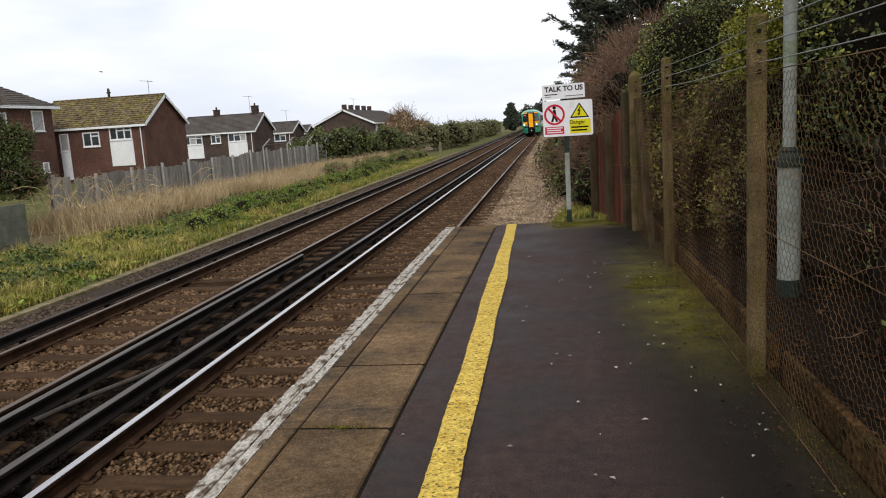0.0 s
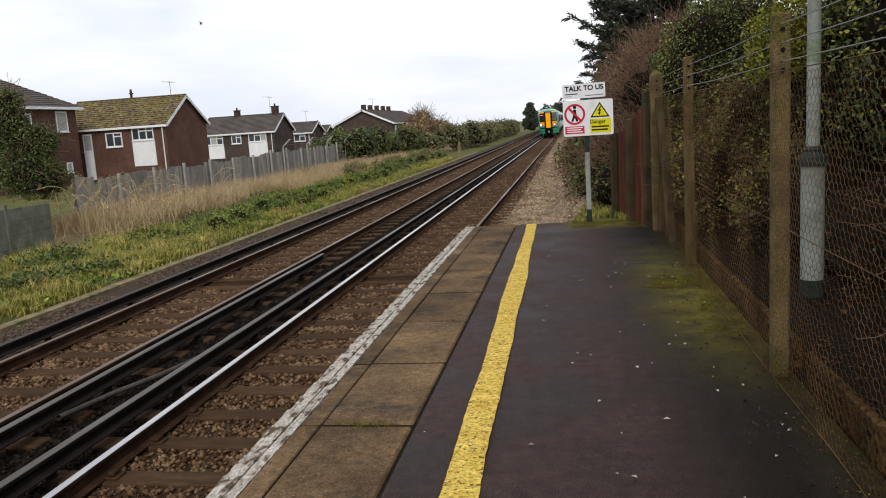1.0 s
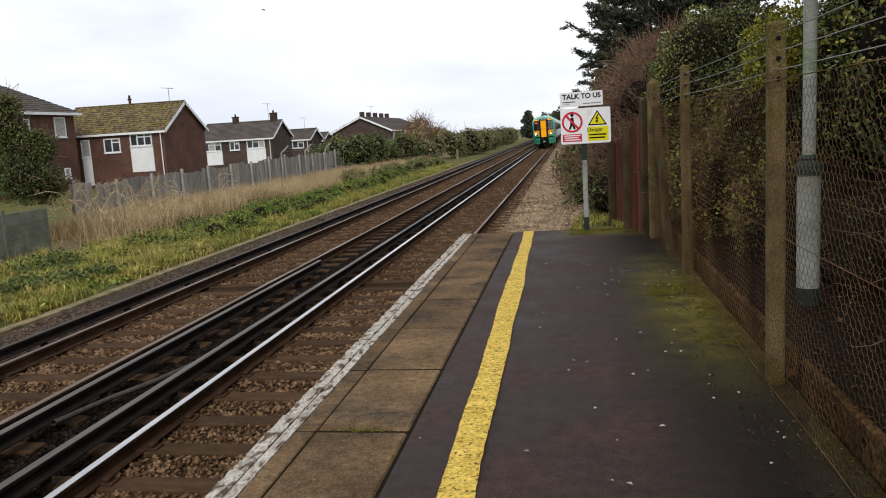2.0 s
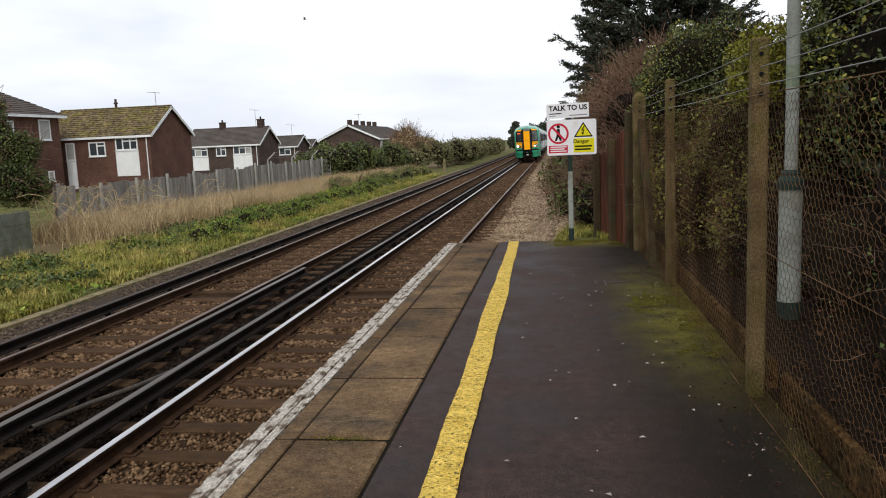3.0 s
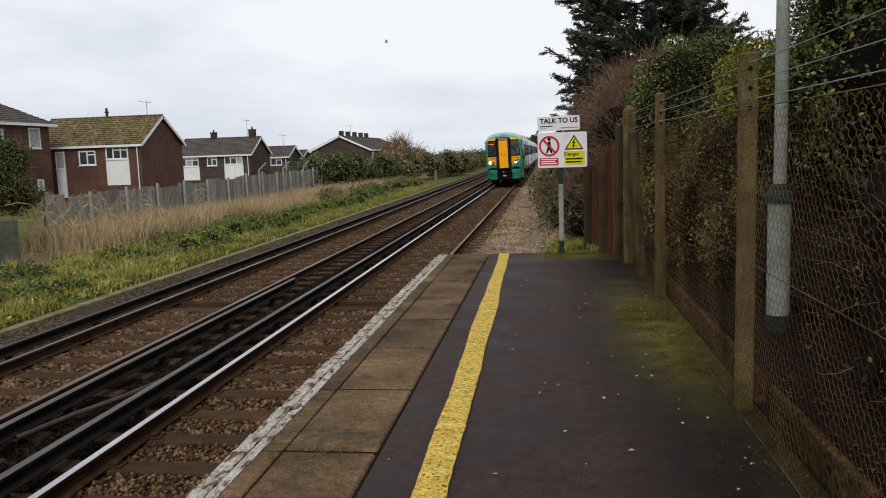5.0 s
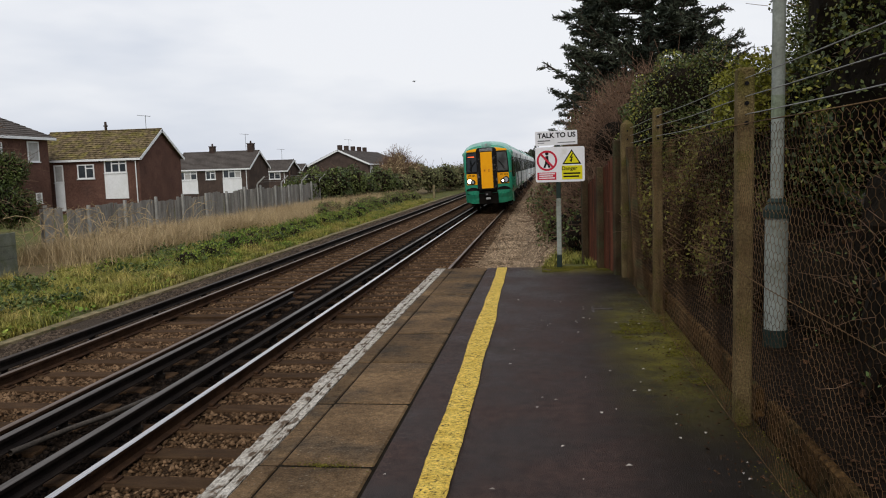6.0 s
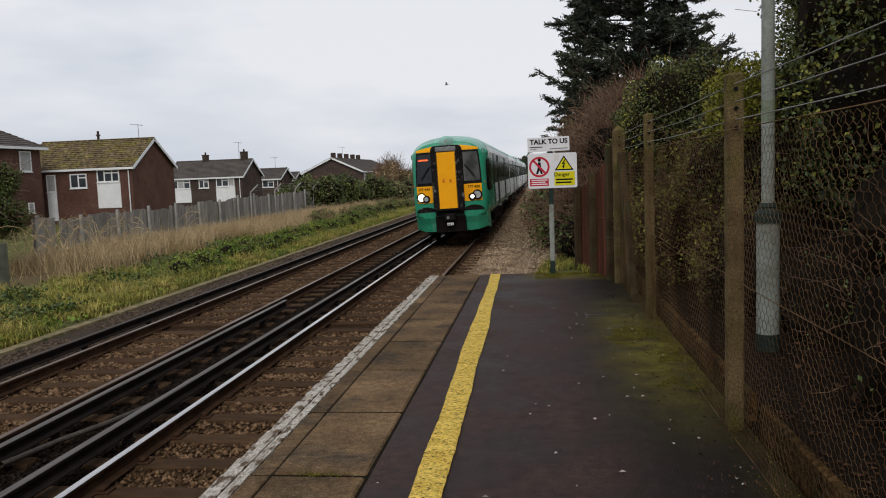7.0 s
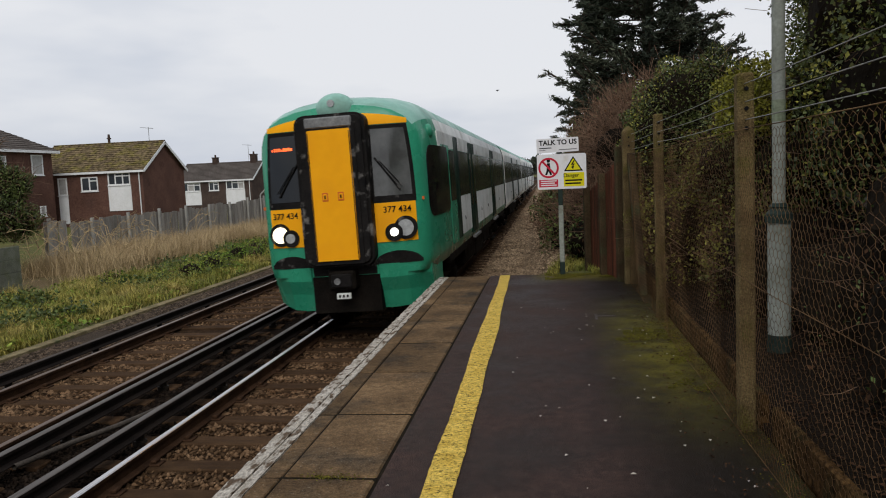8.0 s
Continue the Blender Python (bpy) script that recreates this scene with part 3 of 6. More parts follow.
# ---- train ----
T_GREEN = mat("train_green_paint", (0.030, 0.29, 0.165), (0.024, 0.25, 0.14), 1.5, 0.32, bump=0.02, fine=20, grain=0.08, stain=(0.03, 0.15, 0.09), stain_scale=1.2, stain_at=(0.55, 0.8), spec=0.5)
# Roof green, lightened to hold the sky's sheen in the base colour.
T_ROOF = mat("train_roof_sky_sheen_green", (0.30, 0.52, 0.44), (0.24, 0.45, 0.38), 1.5, 0.4, bump=0.03, fine=20, grain=0.1, stain=(0.2, 0.33, 0.27), stain_scale=1.4)
T_YELLOW = mat("train_warning_yellow", (0.95, 0.42, 0.012), (0.90, 0.38, 0.010), 1.6, 0.4, bump=0, fine=6, grain=0.03, stain=(0.75, 0.32, 0.02), stain_scale=1.5, stain_at=(0.55, 0.85))
T_WHITE = mat("train_pale_panel", (0.80, 0.81, 0.78), (0.70, 0.72, 0.69), 1.3, 0.4, bump=0.02, fine=20, grain=0.1, stain=(0.42, 0.40, 0.36), stain_scale=1.8, stain_at=(0.5, 0.8))
T_DARKGREEN = mat("train_dark_green", (0.007, 0.030, 0.020), (0.005, 0.022, 0.015), 2, 0.4, bump=0.02, fine=20, grain=0.1)
T_BLACK = mat("train_black_rubber", (0.009, 0.0085, 0.0085), (0.018, 0.016, 0.015), 3, 0.6, bump=0.2, fine=30, grain=0.3, stain=(0.16, 0.15, 0.14), stain_scale=5, stain_at=(0.58, 0.70))
T_GLASS = mat("dark_glass", (0.004, 0.005, 0.006), (0.008, 0.009, 0.010), 2, 0.12, bump=0, grain=0.05, spec=0.22)
T_SCREEN = mat("windscreen_glass", (0.004, 0.005, 0.006), (0.008, 0.009, 0.010), 2, 0.10, bump=0, grain=0.05, spec=0.5)
# Pale reflection is painted into this screen's base colour.
T_SCREEN_PALE = mat("windscreen_painted_reflection", (0.0553, 0.0585, 0.0572), (0.111, 0.114, 0.111), 2.2, 0.08, bump=0, grain=0.05, stain=(0.05, 0.05, 0.048), stain_scale=3, stain_at=(0.5, 0.75), spec=0.6)
T_UNDER = mat("dirty_underframe", (0.006, 0.005, 0.004), (0.015, 0.012, 0.0095), 3, 0.85, bump=0.3, fine=30, grain=0.4)
T_GREY = mat("train_grey_metal", (0.17, 0.17, 0.17), (0.26, 0.26, 0.255), 5, 0.5, metal=0.3, bump=0.1, fine=30, grain=0.25)
T_PALE_GLASS = mat("lamp_lens", (0.30, 0.31, 0.31), (0.42, 0.43, 0.43), 20, 0.15, bump=0, grain=0.1)
T_ORANGE = mat("orange_marking", (0.62, 0.14, 0.03), (0.55, 0.12, 0.03), 3, 0.4, bump=0, grain=0.05)
LAMP_LIT = glow("headlight_glow", (1.0, 0.86, 0.60), 2.6)
LAMP_SMALL = glow("marker_light_glow", (1.0, 0.95, 0.85), 5)
LED = glow("led_red", (1.0, 0.11, 0.02), 2.6)
TRACK_X = -3.1825
HALF = 1.40
OUTLINE = [(0.965, 1.02), (1.0, 1.22), (1.0, 1.6), (1.0, 2.1), (1.0, 2.6), (1.0, 2.98), (0.985, 3.20), (0.94, 3.40), (0.85, 3.57), (0.70, 3.70), (0.50, 3.79), (0.26, 3.84), (0.0, 3.86)]


def ring(hw, top):
    """The body's outline, from the lower right over the roof to the lower left."""
    k = (top - 2.6) / (3.86 - 2.6)
    half = [(hw * a, z if z <= 2.6 else 2.6 + (z - 2.6) * k) for a, z in OUTLINE]
    return half + [(-x, z) for x, z in half[-2::-1]]


def nose_y(x, z):
    """How far the cab's face lies behind the gangway's front."""
    return 0.27 + 0.20 * (abs(x) / 1.2) ** 3 + 0.035 * max(0.0, z - 2.0) + 0.9 * max(0.0, z - 3.25) ** 2 + 0.10 * max(0.0, 1.4 - z)


def body_bm(front):
    bm = bmesh.new()
    if front:
        specs = [(None, 1.245, 3.62), (0.80, 1.315, 3.74), (1.15, 1.36, 3.80), (1.7, 1.39, 3.85), (2.3, HALF, 3.86), (19.85, HALF, 3.86)]
    else:
        specs = [(0.0, HALF, 3.86), (19.85, HALF, 3.86)]
    rings = []
    for y, hw, top in specs:
        rings.append([bm.verts.new((x, nose_y(x, z) if y is None else y, z)) for x, z in ring(hw, top)])
    for a, b in zip(rings, rings[1:]):
        for i in range(len(a) - 1):
            f = bm.faces.new((a[i], a[i + 1], b[i + 1], b[i]))
            f.material_index = 1 if 7 <= i <= 16 else (3 if i in (5, 6, 17, 18) and a[0].co.y > 1.6 else 0)
            f.smooth = True
        bm.faces.new((a[0], b[0], b[-1], a[-1])).material_index = 2
    n = len(rings[0])
    if front:
        prev = None
        for i in range(n // 2 + 1):
            l, r = rings[0][n - 1 - i], rings[0][i]
            if l is r:
                row = [r]
            else:
                row = [l] + [bm.verts.new((l.co.x + (r.co.x - l.co.x) * k / 16, nose_y(l.co.x + (r.co.x - l.co.x) * k / 16, l.co.z), l.co.z)) for k in range(1, 16)] + [r]
            if prev:
                if len(row) == 1:
                    for k in range(16):
                        bm.faces.new((prev[k], prev[k + 1], row[0])).smooth = True
                else:
                    for k in range(16):
                        bm.faces.new((prev[k], prev[k + 1], row[k + 1], row[k])).smooth = True
            prev = row
    else:
        bm.faces.new(rings[0]).material_index = 2
    bm.faces.new(rings[-1][::-1]).material_index = 2
    bmesh.ops.recalc_face_normals(bm, faces=bm.faces)
    return bm


def nose_patch(name, material, parent, x0, x1, z0, z1, off=0.012, depth=0.03, cut=None, label="", n=10):
    """A panel that lies on the cab's curved face; cut(x, z) moves its outline."""
    bm = bmesh.new()
    front, back = [], []
    for j in range(n + 1):
        fr, bk = [], []
        for i in range(n + 1):
            x, z = x0 + (x1 - x0) * i / n, z0 + (z1 - z0) * j / n
            if cut:
                x, z = cut(x, z)
            fr.append(bm.verts.new((x, nose_y(x, z) - off, z)))
            bk.append(bm.verts.new((x, nose_y(x, z) - off + depth, z)))
        front.append(fr)
        back.append(bk)
    for j in range(n):
        for i in range(n):
            bm.faces.new((front[j][i], front[j][i + 1], front[j + 1][i + 1], front[j + 1][i]))
    rim = [front[0][i] for i in range(n)] + [front[j][n] for j in range(n)] + [front[n][n - i] for i in range(n)] + [front[n - j][0] for j in range(n)]
    rim2 = [back[0][i] for i in range(n)] + [back[j][n] for j in range(n)] + [back[n][n - i] for i in range(n)] + [back[n - j][0] for j in range(n)]
    for i in range(len(rim)):
        k = (i + 1) % len(rim)
        bm.faces.new((rim[i], rim2[i], rim2[k], rim[k]))
    bmesh.ops.recalc_face_normals(bm, faces=bm.faces)
    return part(name, bm, material, parent, label)


def disc(name, material, parent, x, z, r, off, thick=0.03, y=None, label="", seg=20):
    bm = bmesh.new()
    cyl(bm, r, thick, seg=seg)
    yy = (nose_y(x, z) if y is None else y) - off
    return part(name, bm, material, parent, label, at=pose(x, yy + thick, z, 90, 0, math.degrees(math.atan2(0.6 * 0.2 / 1.2 * (abs(x) / 1.2) ** 2 * (1 if x > 0 else -1), 1.0))))


def words(name, text, size, material, parent, m, label="", bold=0.012):
    cu = bpy.data.curves.new(name, "FONT")
    cu.body, cu.size, cu.offset, cu.extrude, cu.align_x, cu.align_y = text, size, size * bold, 0.0015, "CENTER", "CENTER"
    me = bpy.data.meshes.new_from_object(bpy.data.objects.new(name, cu))
    me.materials.clear()
    me.materials.append(material)
    return part(name, me, None, parent, label, at=m)


def rounded_bm(x0, x1, z0, z1, y0, y1, r, seg=5):
    """A slab in the xz plane with rounded corners, from y0 to y1."""
    bm = bmesh.new()
    pts = []
    for cx, cz, a0 in ((x1 - r, z1 - r, 0), (x0 + r, z1 - r, 90), (x0 + r, z0 + r, 180), (x1 - r, z0 + r, 270)):
        for k in range(seg + 1):
            a = radians(a0 + 90 * k / seg)
            pts.append((cx + r * math.cos(a), cz + r * math.sin(a)))
    f = bm.faces.new([bm.verts.new((x, y0, z)) for x, z in pts])
    g = bmesh.ops.extrude_face_region(bm, geom=[f])
    for v in g["geom"]:
        if isinstance(v, bmesh.types.BMVert):
            v.co.y = y1
    bmesh.ops.recalc_face_normals(bm, faces=bm.faces)
    return bm


def cab_front(coach):
    for s in (-1, 1):
        def shape(x, z, s=s):
            # the windscreen leans in at its upper outer corner
            k = (z - 2.1) / 1.15
            return (x - s * 0.07 * max(0.0, k) ** 2 * (1 if abs(x) > 0.8 else 0), z)
        x0, x1 = sorted((s * 0.50, s * 1.165))
        nose_patch("windscreen_surround", T_BLACK, coach, x0, x1, 2.10, 3.27, 0.010, 0.03, shape)
        x0, x1 = sorted((s * 0.56, s * 1.115))
        nose_patch("windscreen", T_SCREEN if s < 0 else T_SCREEN_PALE, coach, x0, x1, 2.20, 3.21, 0.018, 0.03, shape, "dark cab windscreen" if s < 0 else "windscreen with a pale reflection painted into it")
        x0, x1 = sorted((s * 0.50, s * 1.15))
        nose_patch("yellow_panel", T_YELLOW, coach, x0, x1, 1.50, 2.095, 0.008, 0.03)
        # brow over the windscreen follows the roof's curve

        def brow(x, z):
            k = (z - 3.28) / 0.2
            return (x, 3.28 + k * (0.20 - 0.13 * (abs(x) / 1.1) ** 2.2))
        x0, x1 = sorted((s * 0.30, s * 1.10))
        nose_patch("yellow_brow", T_YELLOW, coach, x0, x1, 3.28, 3.48, 0.008, 0.03, brow)
        # lamp cluster
        bm = bmesh.new()
        for dx, dz, r in ((0.985, 1.70, 0.178), (0.805, 1.64, 0.135)):
            v = cyl(bm, r, 0.05, seg=24)
            bmesh.ops.transform(bm, matrix=pose(s * dx, nose_y(dx, dz) + 0.01, dz, 90, 0, s * 7), verts=v)
        part("lamp_housing", bm, T_BLACK, coach)
        big = (LAMP_LIT if s < 0 else T_PALE_GLASS)
        small = (T_PALE_GLASS if s < 0 else LAMP_SMALL)
        disc("headlight", big, coach, s * 0.985, 1.70, 0.125, 0.055, label="lit round headlight" if s < 0 else "unlit round headlight")
        disc("marker_light", small, coach, s * 0.815, 1.645, 0.062 if s > 0 else 0.075, 0.055)
        words("unit_number", "377 434", 0.132, SIGN_BLACK, coach, pose(s * 0.88, nose_y(0.88, 1.98) - 0.020, 1.985, 90, 0, s * 8.5))
        # lower fairing
        bm = bmesh.new()
        ys, zs = [0.36, 0.47, 0.62], None
        prof = [(0.54, 0.46), (0.44, 0.74), (0.31, 0.96), (0.29, 1.17)]
        xs = [0.54, 0.7, 0.95, 1.15, 1.28]
        rows = []
        for y, z in prof:
            rows.append([bm.verts.new((s * x, y + 0.45 * (max(0.0, x - 0.6) / 0.68) ** 2.2, z + (0.25 * max(0.0, x - 0.9) if z < 0.7 else 0))) for x in xs] + [bm.verts.new((s * 1.34, 1.5, z))])
        for a, b in zip(rows, rows[1:]):
            for i in range(len(a) - 1):
                bm.faces.new((a[i], a[i + 1], b[i + 1], b[i]))
        ext = bmesh.ops.extrude_face_region(bm, geom=list(bm.faces))
        for v in ext["geom"]:
            if isinstance(v, bmesh.types.BMVert):
                v.co.y += 0.12
                v.co.x -= s * 0.04
        bmesh.ops.recalc_face_normals(bm, faces=bm.faces)
        part("lower_fairing", bm, T_GREEN, coach)

        # Flat black arch paints the shade of the recess above the fairing.
        def arch(x, z):
            k = (abs(x) - 0.48) / 0.72
            return (x, 1.165 + (z - 1.165) * (0.25 + 0.75 * math.sin(math.pi * min(1.0, max(0.0, k))) ** 0.6))
        x0, x1 = sorted((s * 0.48, s * 1.20))
        nose_patch("recess_shade_panel", T_BLACK, coach, x0, x1, 1.165, 1.36, 0.010, 0.03, arch)
        # mirror-like camera pod on the cab's shoulder
        bm = bmesh.new()
        bmesh.ops.create_uvsphere(bm, u_segments=14, v_segments=10, radius=0.11)
        part("camera_pod", bm, T_GREEN, coach, at=pose(s * 1.315, 1.15, 3.16) @ Matrix.Diagonal((0.75, 1.2, 1.1, 1)), smooth=True)
        boxpart("orange_mark", (s * 1.23 - 0.05, s * 1.23 + 0.05, 0.5, 0.52, 2.10, 2.15), T_ORANGE, coach)
        # wiper
        bm = bmesh.new()
        rod(bm, (s * 0.60, nose_y(0.6, 2.7) - 0.04, 2.78), (s * 0.95, nose_y(0.95, 2.3) - 0.04, 2.28), 0.014, seg=6)
        rod(bm, (s * 0.66, nose_y(0.66, 2.7) - 0.045, 2.74), (s * 0.98, nose_y(0.98, 2.3) - 0.045, 2.34), 0.009, seg=6)
        part("wiper", bm, T_BLACK, coach)
    nose_patch("yellow_brow", T_YELLOW, coach, -0.30, 0.30, 3.28, 3.47, 0.006, 0.03)
    nose_patch("under_door_panel", T_BLACK, coach, -0.50, 0.50, 1.03, 1.24, 0.008, 0.03)
    # gangway with its rubber frame and yellow door
    bm = rounded_bm(-0.54, 0.54, 1.19, 3.47, 0.02, 0.50, 0.16)
    bmesh.ops.bevel(bm, geom=[e for e in bm.edges if abs(e.verts[0].co.y - 0.02) < 1e-4 and abs(e.verts[1].co.y - 0.02) < 1e-4], offset=0.05, segments=3, affect="EDGES")
    gang = part("gangway_frame", bm, T_BLACK, coach, "black scuffed rubber gangway surround", smooth=False)
    bm = rounded_bm(-0.395, 0.395, 1.23, 3.32, 0.0, 0.06, 0.03)
    part("door_frame", bm, T_BLACK, gang)
    bm = rounded_bm(-0.325, 0.325, 1.29, 3.235, -0.022, 0.05, 0.02)
    door = part("gangway_door", bm, T_YELLOW, coach, "plain orange-yellow gangway door")
    for x in (-0.315, 0.315):
        boxpart("seam", (x - 0.006, x + 0.006, -0.026, 0.0, 1.3, 3.2), T_BLACK, door)
    for x in (-0.12, 0.12):
        boxpart("door_latch", (x - 0.045, x + 0.045, -0.027, 0.0, 2.18, 2.31), T_ORANGE, door, bevel=0.004)
        boxpart("latch_slot", (x - 0.03, x + 0.03, -0.031, 0.0, 2.2, 2.29), T_YELLOW, door, bevel=0.004)
        boxpart("latch_bar", (x - 0.012, x + 0.012, -0.036, 0.0, 2.22, 2.27), T_BLACK, door)
    boxpart("gangway_buffer", (-0.36, 0.36, -0.015, 0.1, 3.26, 3.42), T_GREY, gang, bevel=0.02)
    # roof lamp dome
    bm = bmesh.new()
    bmesh.ops.create_uvsphere(bm, u_segments=20, v_segments=12, radius=0.28)
    part("lamp_dome", bm, T_ROOF, coach, at=pose(0, 0.55, 3.56) @ Matrix.Diagonal((1.12, 1.0, 0.92, 1)), smooth=True)
    disc("top_light", T_PALE_GLASS, coach, 0.0, 3.64, 0.055, 0.0, y=0.262)
    # coupler below the gangway
    boxpart("buffer_beam", (-0.53, 0.53, 0.33, 0.75, 0.45, 1.20), T_UNDER, coach)
    cp = boxpart("coupler", (-0.21, 0.21, 0.06, 0.6, 0.83, 1.12), T_UNDER, coach, bevel=0.03)
    boxpart("coupler_face", (-0.16, 0.16, 0.03, 0.07, 0.87, 1.08), T_BLACK, cp, bevel=0.02)
    disc("coupler_cone", T_GREY, cp, -0.06, 0.97, 0.05, 0.0, y=0.015)
    boxpart("plate", (-0.11, 0.11, 0.10, 0.14, 0.69, 0.78), T_WHITE, cp, bevel=0.006)
    for x in (-0.06, 0.0, 0.06):
        boxpart("plate_bar", (x - 0.016, x + 0.016, 0.095, 0.12, 0.715, 0.755), T_BLACK, cp)
    # destination display behind the glass
    for k, h in enumerate((0.035, 0.05, 0.045, 0.05, 0.03, 0.05, 0.045, 0.05, 0.04)):
        x = -1.03 + 0.040 * k
        boxpart("display_bar", (x, x + 0.031, nose_y(x, 3.0) - 0.024, nose_y(x, 3.0) + 0.02, 2.985, 2.985 + h), LED, coach)
    # warning label on the brow
    boxpart("warning_label", (0.36, 0.46, nose_y(0.4, 3.4) - 0.02, nose_y(0.4, 3.4) + 0.02, 3.30, 3.44), SIGN_YELLOW, coach)


def side_plate(name, material, parent, s, y0, y1, z0, z1, off=0.006, label="", slant=0.0, r=0.06):
    """A panel with rounded corners that follows the coach's side, which draws in towards the cab."""
    def wide(y):
        tab = [(0.5, 1.25), (0.80, 1.315), (1.15, 1.36), (1.7, 1.39), (2.3, HALF), (30, HALF)]
        for (a, p), (b, q) in zip(tab, tab[1:]):
            if y <= b:
                return p + (q - p) * max(0.0, (y - a) / (b - a))
        return HALF
    curved = bool(parent.get("cab")) and y0 < 2.4
    ys = [y0 + r * (1 - math.cos(radians(18 * k))) for k in range(6)]
    if curved:
        ys += [y0 + r + (y1 - y0 - 2 * r) * k / 8 for k in range(1, 8)]
    ys += [y1 - r * (1 - math.cos(radians(18 * (5 - k)))) for k in range(6)]
    bm = bmesh.new()
    rows = []
    for y in ys:
        e = min(y - y0, y1 - y)
        d = 0.0 if e >= r else r - math.sqrt(max(0.0, r * r - (r - e) ** 2))
        x = wide(y) if curved else HALF
        rows.append([bm.verts.new((s * (x + q), y, z)) for q in (off, off - 0.03) for z in (z0 + d + 1e-4 * (e < 1e-6), z1 - d)])
    for a, b in zip(rows, rows[1:]):
        for i0, i1 in ((0, 1), (1, 3), (3, 2), (2, 0)):
            bm.faces.new((a[i0], b[i0], b[i1], a[i1]))
    for a in (rows[0], rows[-1]):
        bm.faces.new((a[0], a[1], a[3], a[2]))
    bmesh.ops.recalc_face_normals(bm, faces=bm.faces)
    return part(name, bm, material, parent, label)


def coach_sides(coach, cab):
    first = 4.35 if cab else 0.35
    for s in (-1, 1):
        side_plate("lower_panel", T_WHITE, coach, s, first, 19.6, 1.25, 2.02, 0.004, r=0.03)
        side_plate("upper_panel", T_WHITE, coach, s, 1.6 if cab else 0.35, 19.6, 2.93, 3.19, 0.006, r=0.02)
        doors = (7.0, 13.6)
        if cab:
            side_plate("cab_side_window", T_GLASS, coach, s, 0.78, 2.66, 1.82, 2.94, 0.010, "dark curved cab side window", slant=-0.02, r=0.22)
            side_plate("cab_door", T_GREEN, coach, s, 2.72, 3.60, 1.20, 2.92, 0.012)
            side_plate("cab_door_window", T_GLASS, coach, s, 2.76, 3.56, 1.98, 2.90, 0.018)
            side_plate("cab_door_edge", T_DARKGREEN, coach, s, 3.62, 4.30, 1.22, 3.18, 0.010)
        spans = [(first + (0.0 if cab else 0), 6.29), (7.71, 12.89), (14.31, 19.58)]
        for a, b in spans:
            side_plate("window_band", T_GLASS, coach, s, a, b, 2.03, 2.92, 0.008, "dark strip of passenger windows", r=0.05)
        for d in doors:
            for k in (-1, 1):
                a, b = sorted((d + k * 0.02, d + k * 0.70))
                leaf = side_plate("passenger_door", T_DARKGREEN, coach, s, a, b, 1.14, 3.16, 0.014, "dark green sliding passenger door", r=0.03)
                side_plate("door_window", T_GLASS, leaf, s, a + 0.13, b - 0.13, 1.75, 2.92, 0.020, r=0.08)
            boxpart("door_step", (min(s * 1.40, s * 1.47), max(s * 1.40, s * 1.47), d - 0.7, d + 0.7, 1.02, 1.07), T_GREY, coach)
        for y in (5.0, 9.0, 11.2, 16.5):
            disc_at = pose(s * 1.402, y, 1.55, 0, s * 90, 0)
            bm = bmesh.new()
            cyl(bm, 0.045, 0.01, seg=12)
            part("cover_plate", bm, T_UNDER, coach, at=disc_at)
        boxpart("sole_bar", (min(s * 1.26, s * 1.36), max(s * 1.26, s * 1.36), 2.4, 19.5, 0.90, 1.04), T_UNDER, coach)
    for a, b, lo in ((6.2, 8.6, 0.42), (8.8, 11.0, 0.36), (11.2, 13.4, 0.45)):
        boxpart("equipment_case", (-1.2, 1.2, a, b, lo, 1.02), T_UNDER, coach, bevel=0.04)
    for a in (6, 9.5, 13):
        boxpart("roof_unit", (-0.6, 0.6, a, a + 1.7, 3.74, 3.84), T_ROOF, coach, bevel=0.03)
    boxpart("gangway_bellows", (-0.55, 0.55, 19.85, 20.45, 1.1, 3.3), T_BLACK, coach, bevel=0.05)


def bogie(coach, y):
    bm = bmesh.new()
    for s in (-1, 1):
        box(bm, s * 1.0 - 0.06, s * 1.0 + 0.06, y - 1.75, y + 1.75, 0.45, 0.68, bevel=0.03)
        for k in (-1, 1):
            box(bm, s * 1.0 - 0.14, s * 1.0 + 0.14, y + k * 1.3 - 0.17, y + k * 1.3 + 0.17, 0.30, 0.58, bevel=0.04)
        v = cyl(bm, 0.16, 0.34, (s * 1.05, y, 0.62), seg=12)
        box(bm, s * 1.08 - 0.05, s * 1.08 + 0.05, y - 0.85, y + 0.85, 0.16, 0.24, bevel=0.01)
    box(bm, -1.0, 1.0, y - 0.3, y + 0.3, 0.5, 0.85, bevel=0.03)
    part("bogie", bm, T_UNDER, coach)


def wheelset(coach, y):
    bm = bmesh.new()
    turn = Matrix.Rotation(radians(90), 4, "Y")
    cyl(bm, 0.075, 1.7, (-0.85, 0, 0), seg=12, turn=turn)
    for s in (-1, 1):
        cyl(bm, 0.42, 0.12, (s * 0.7525 - 0.06, 0, 0), seg=28, turn=turn)
        cyl(bm, 0.20, 0.18, (s * 0.7525 - 0.09, 0, 0), seg=16, turn=turn)
    for k in range(4):
        a = radians(90 * k)
        box(bm, 0.80, 0.83, 0.28 * math.cos(a) - 0.04, 0.28 * math.cos(a) + 0.04, 0.28 * math.sin(a) - 0.04, 0.28 * math.sin(a) + 0.04)
    return part("wheelset", bm, T_UNDER, coach, at=pose(0, y, 0.42))


WHEELS = []


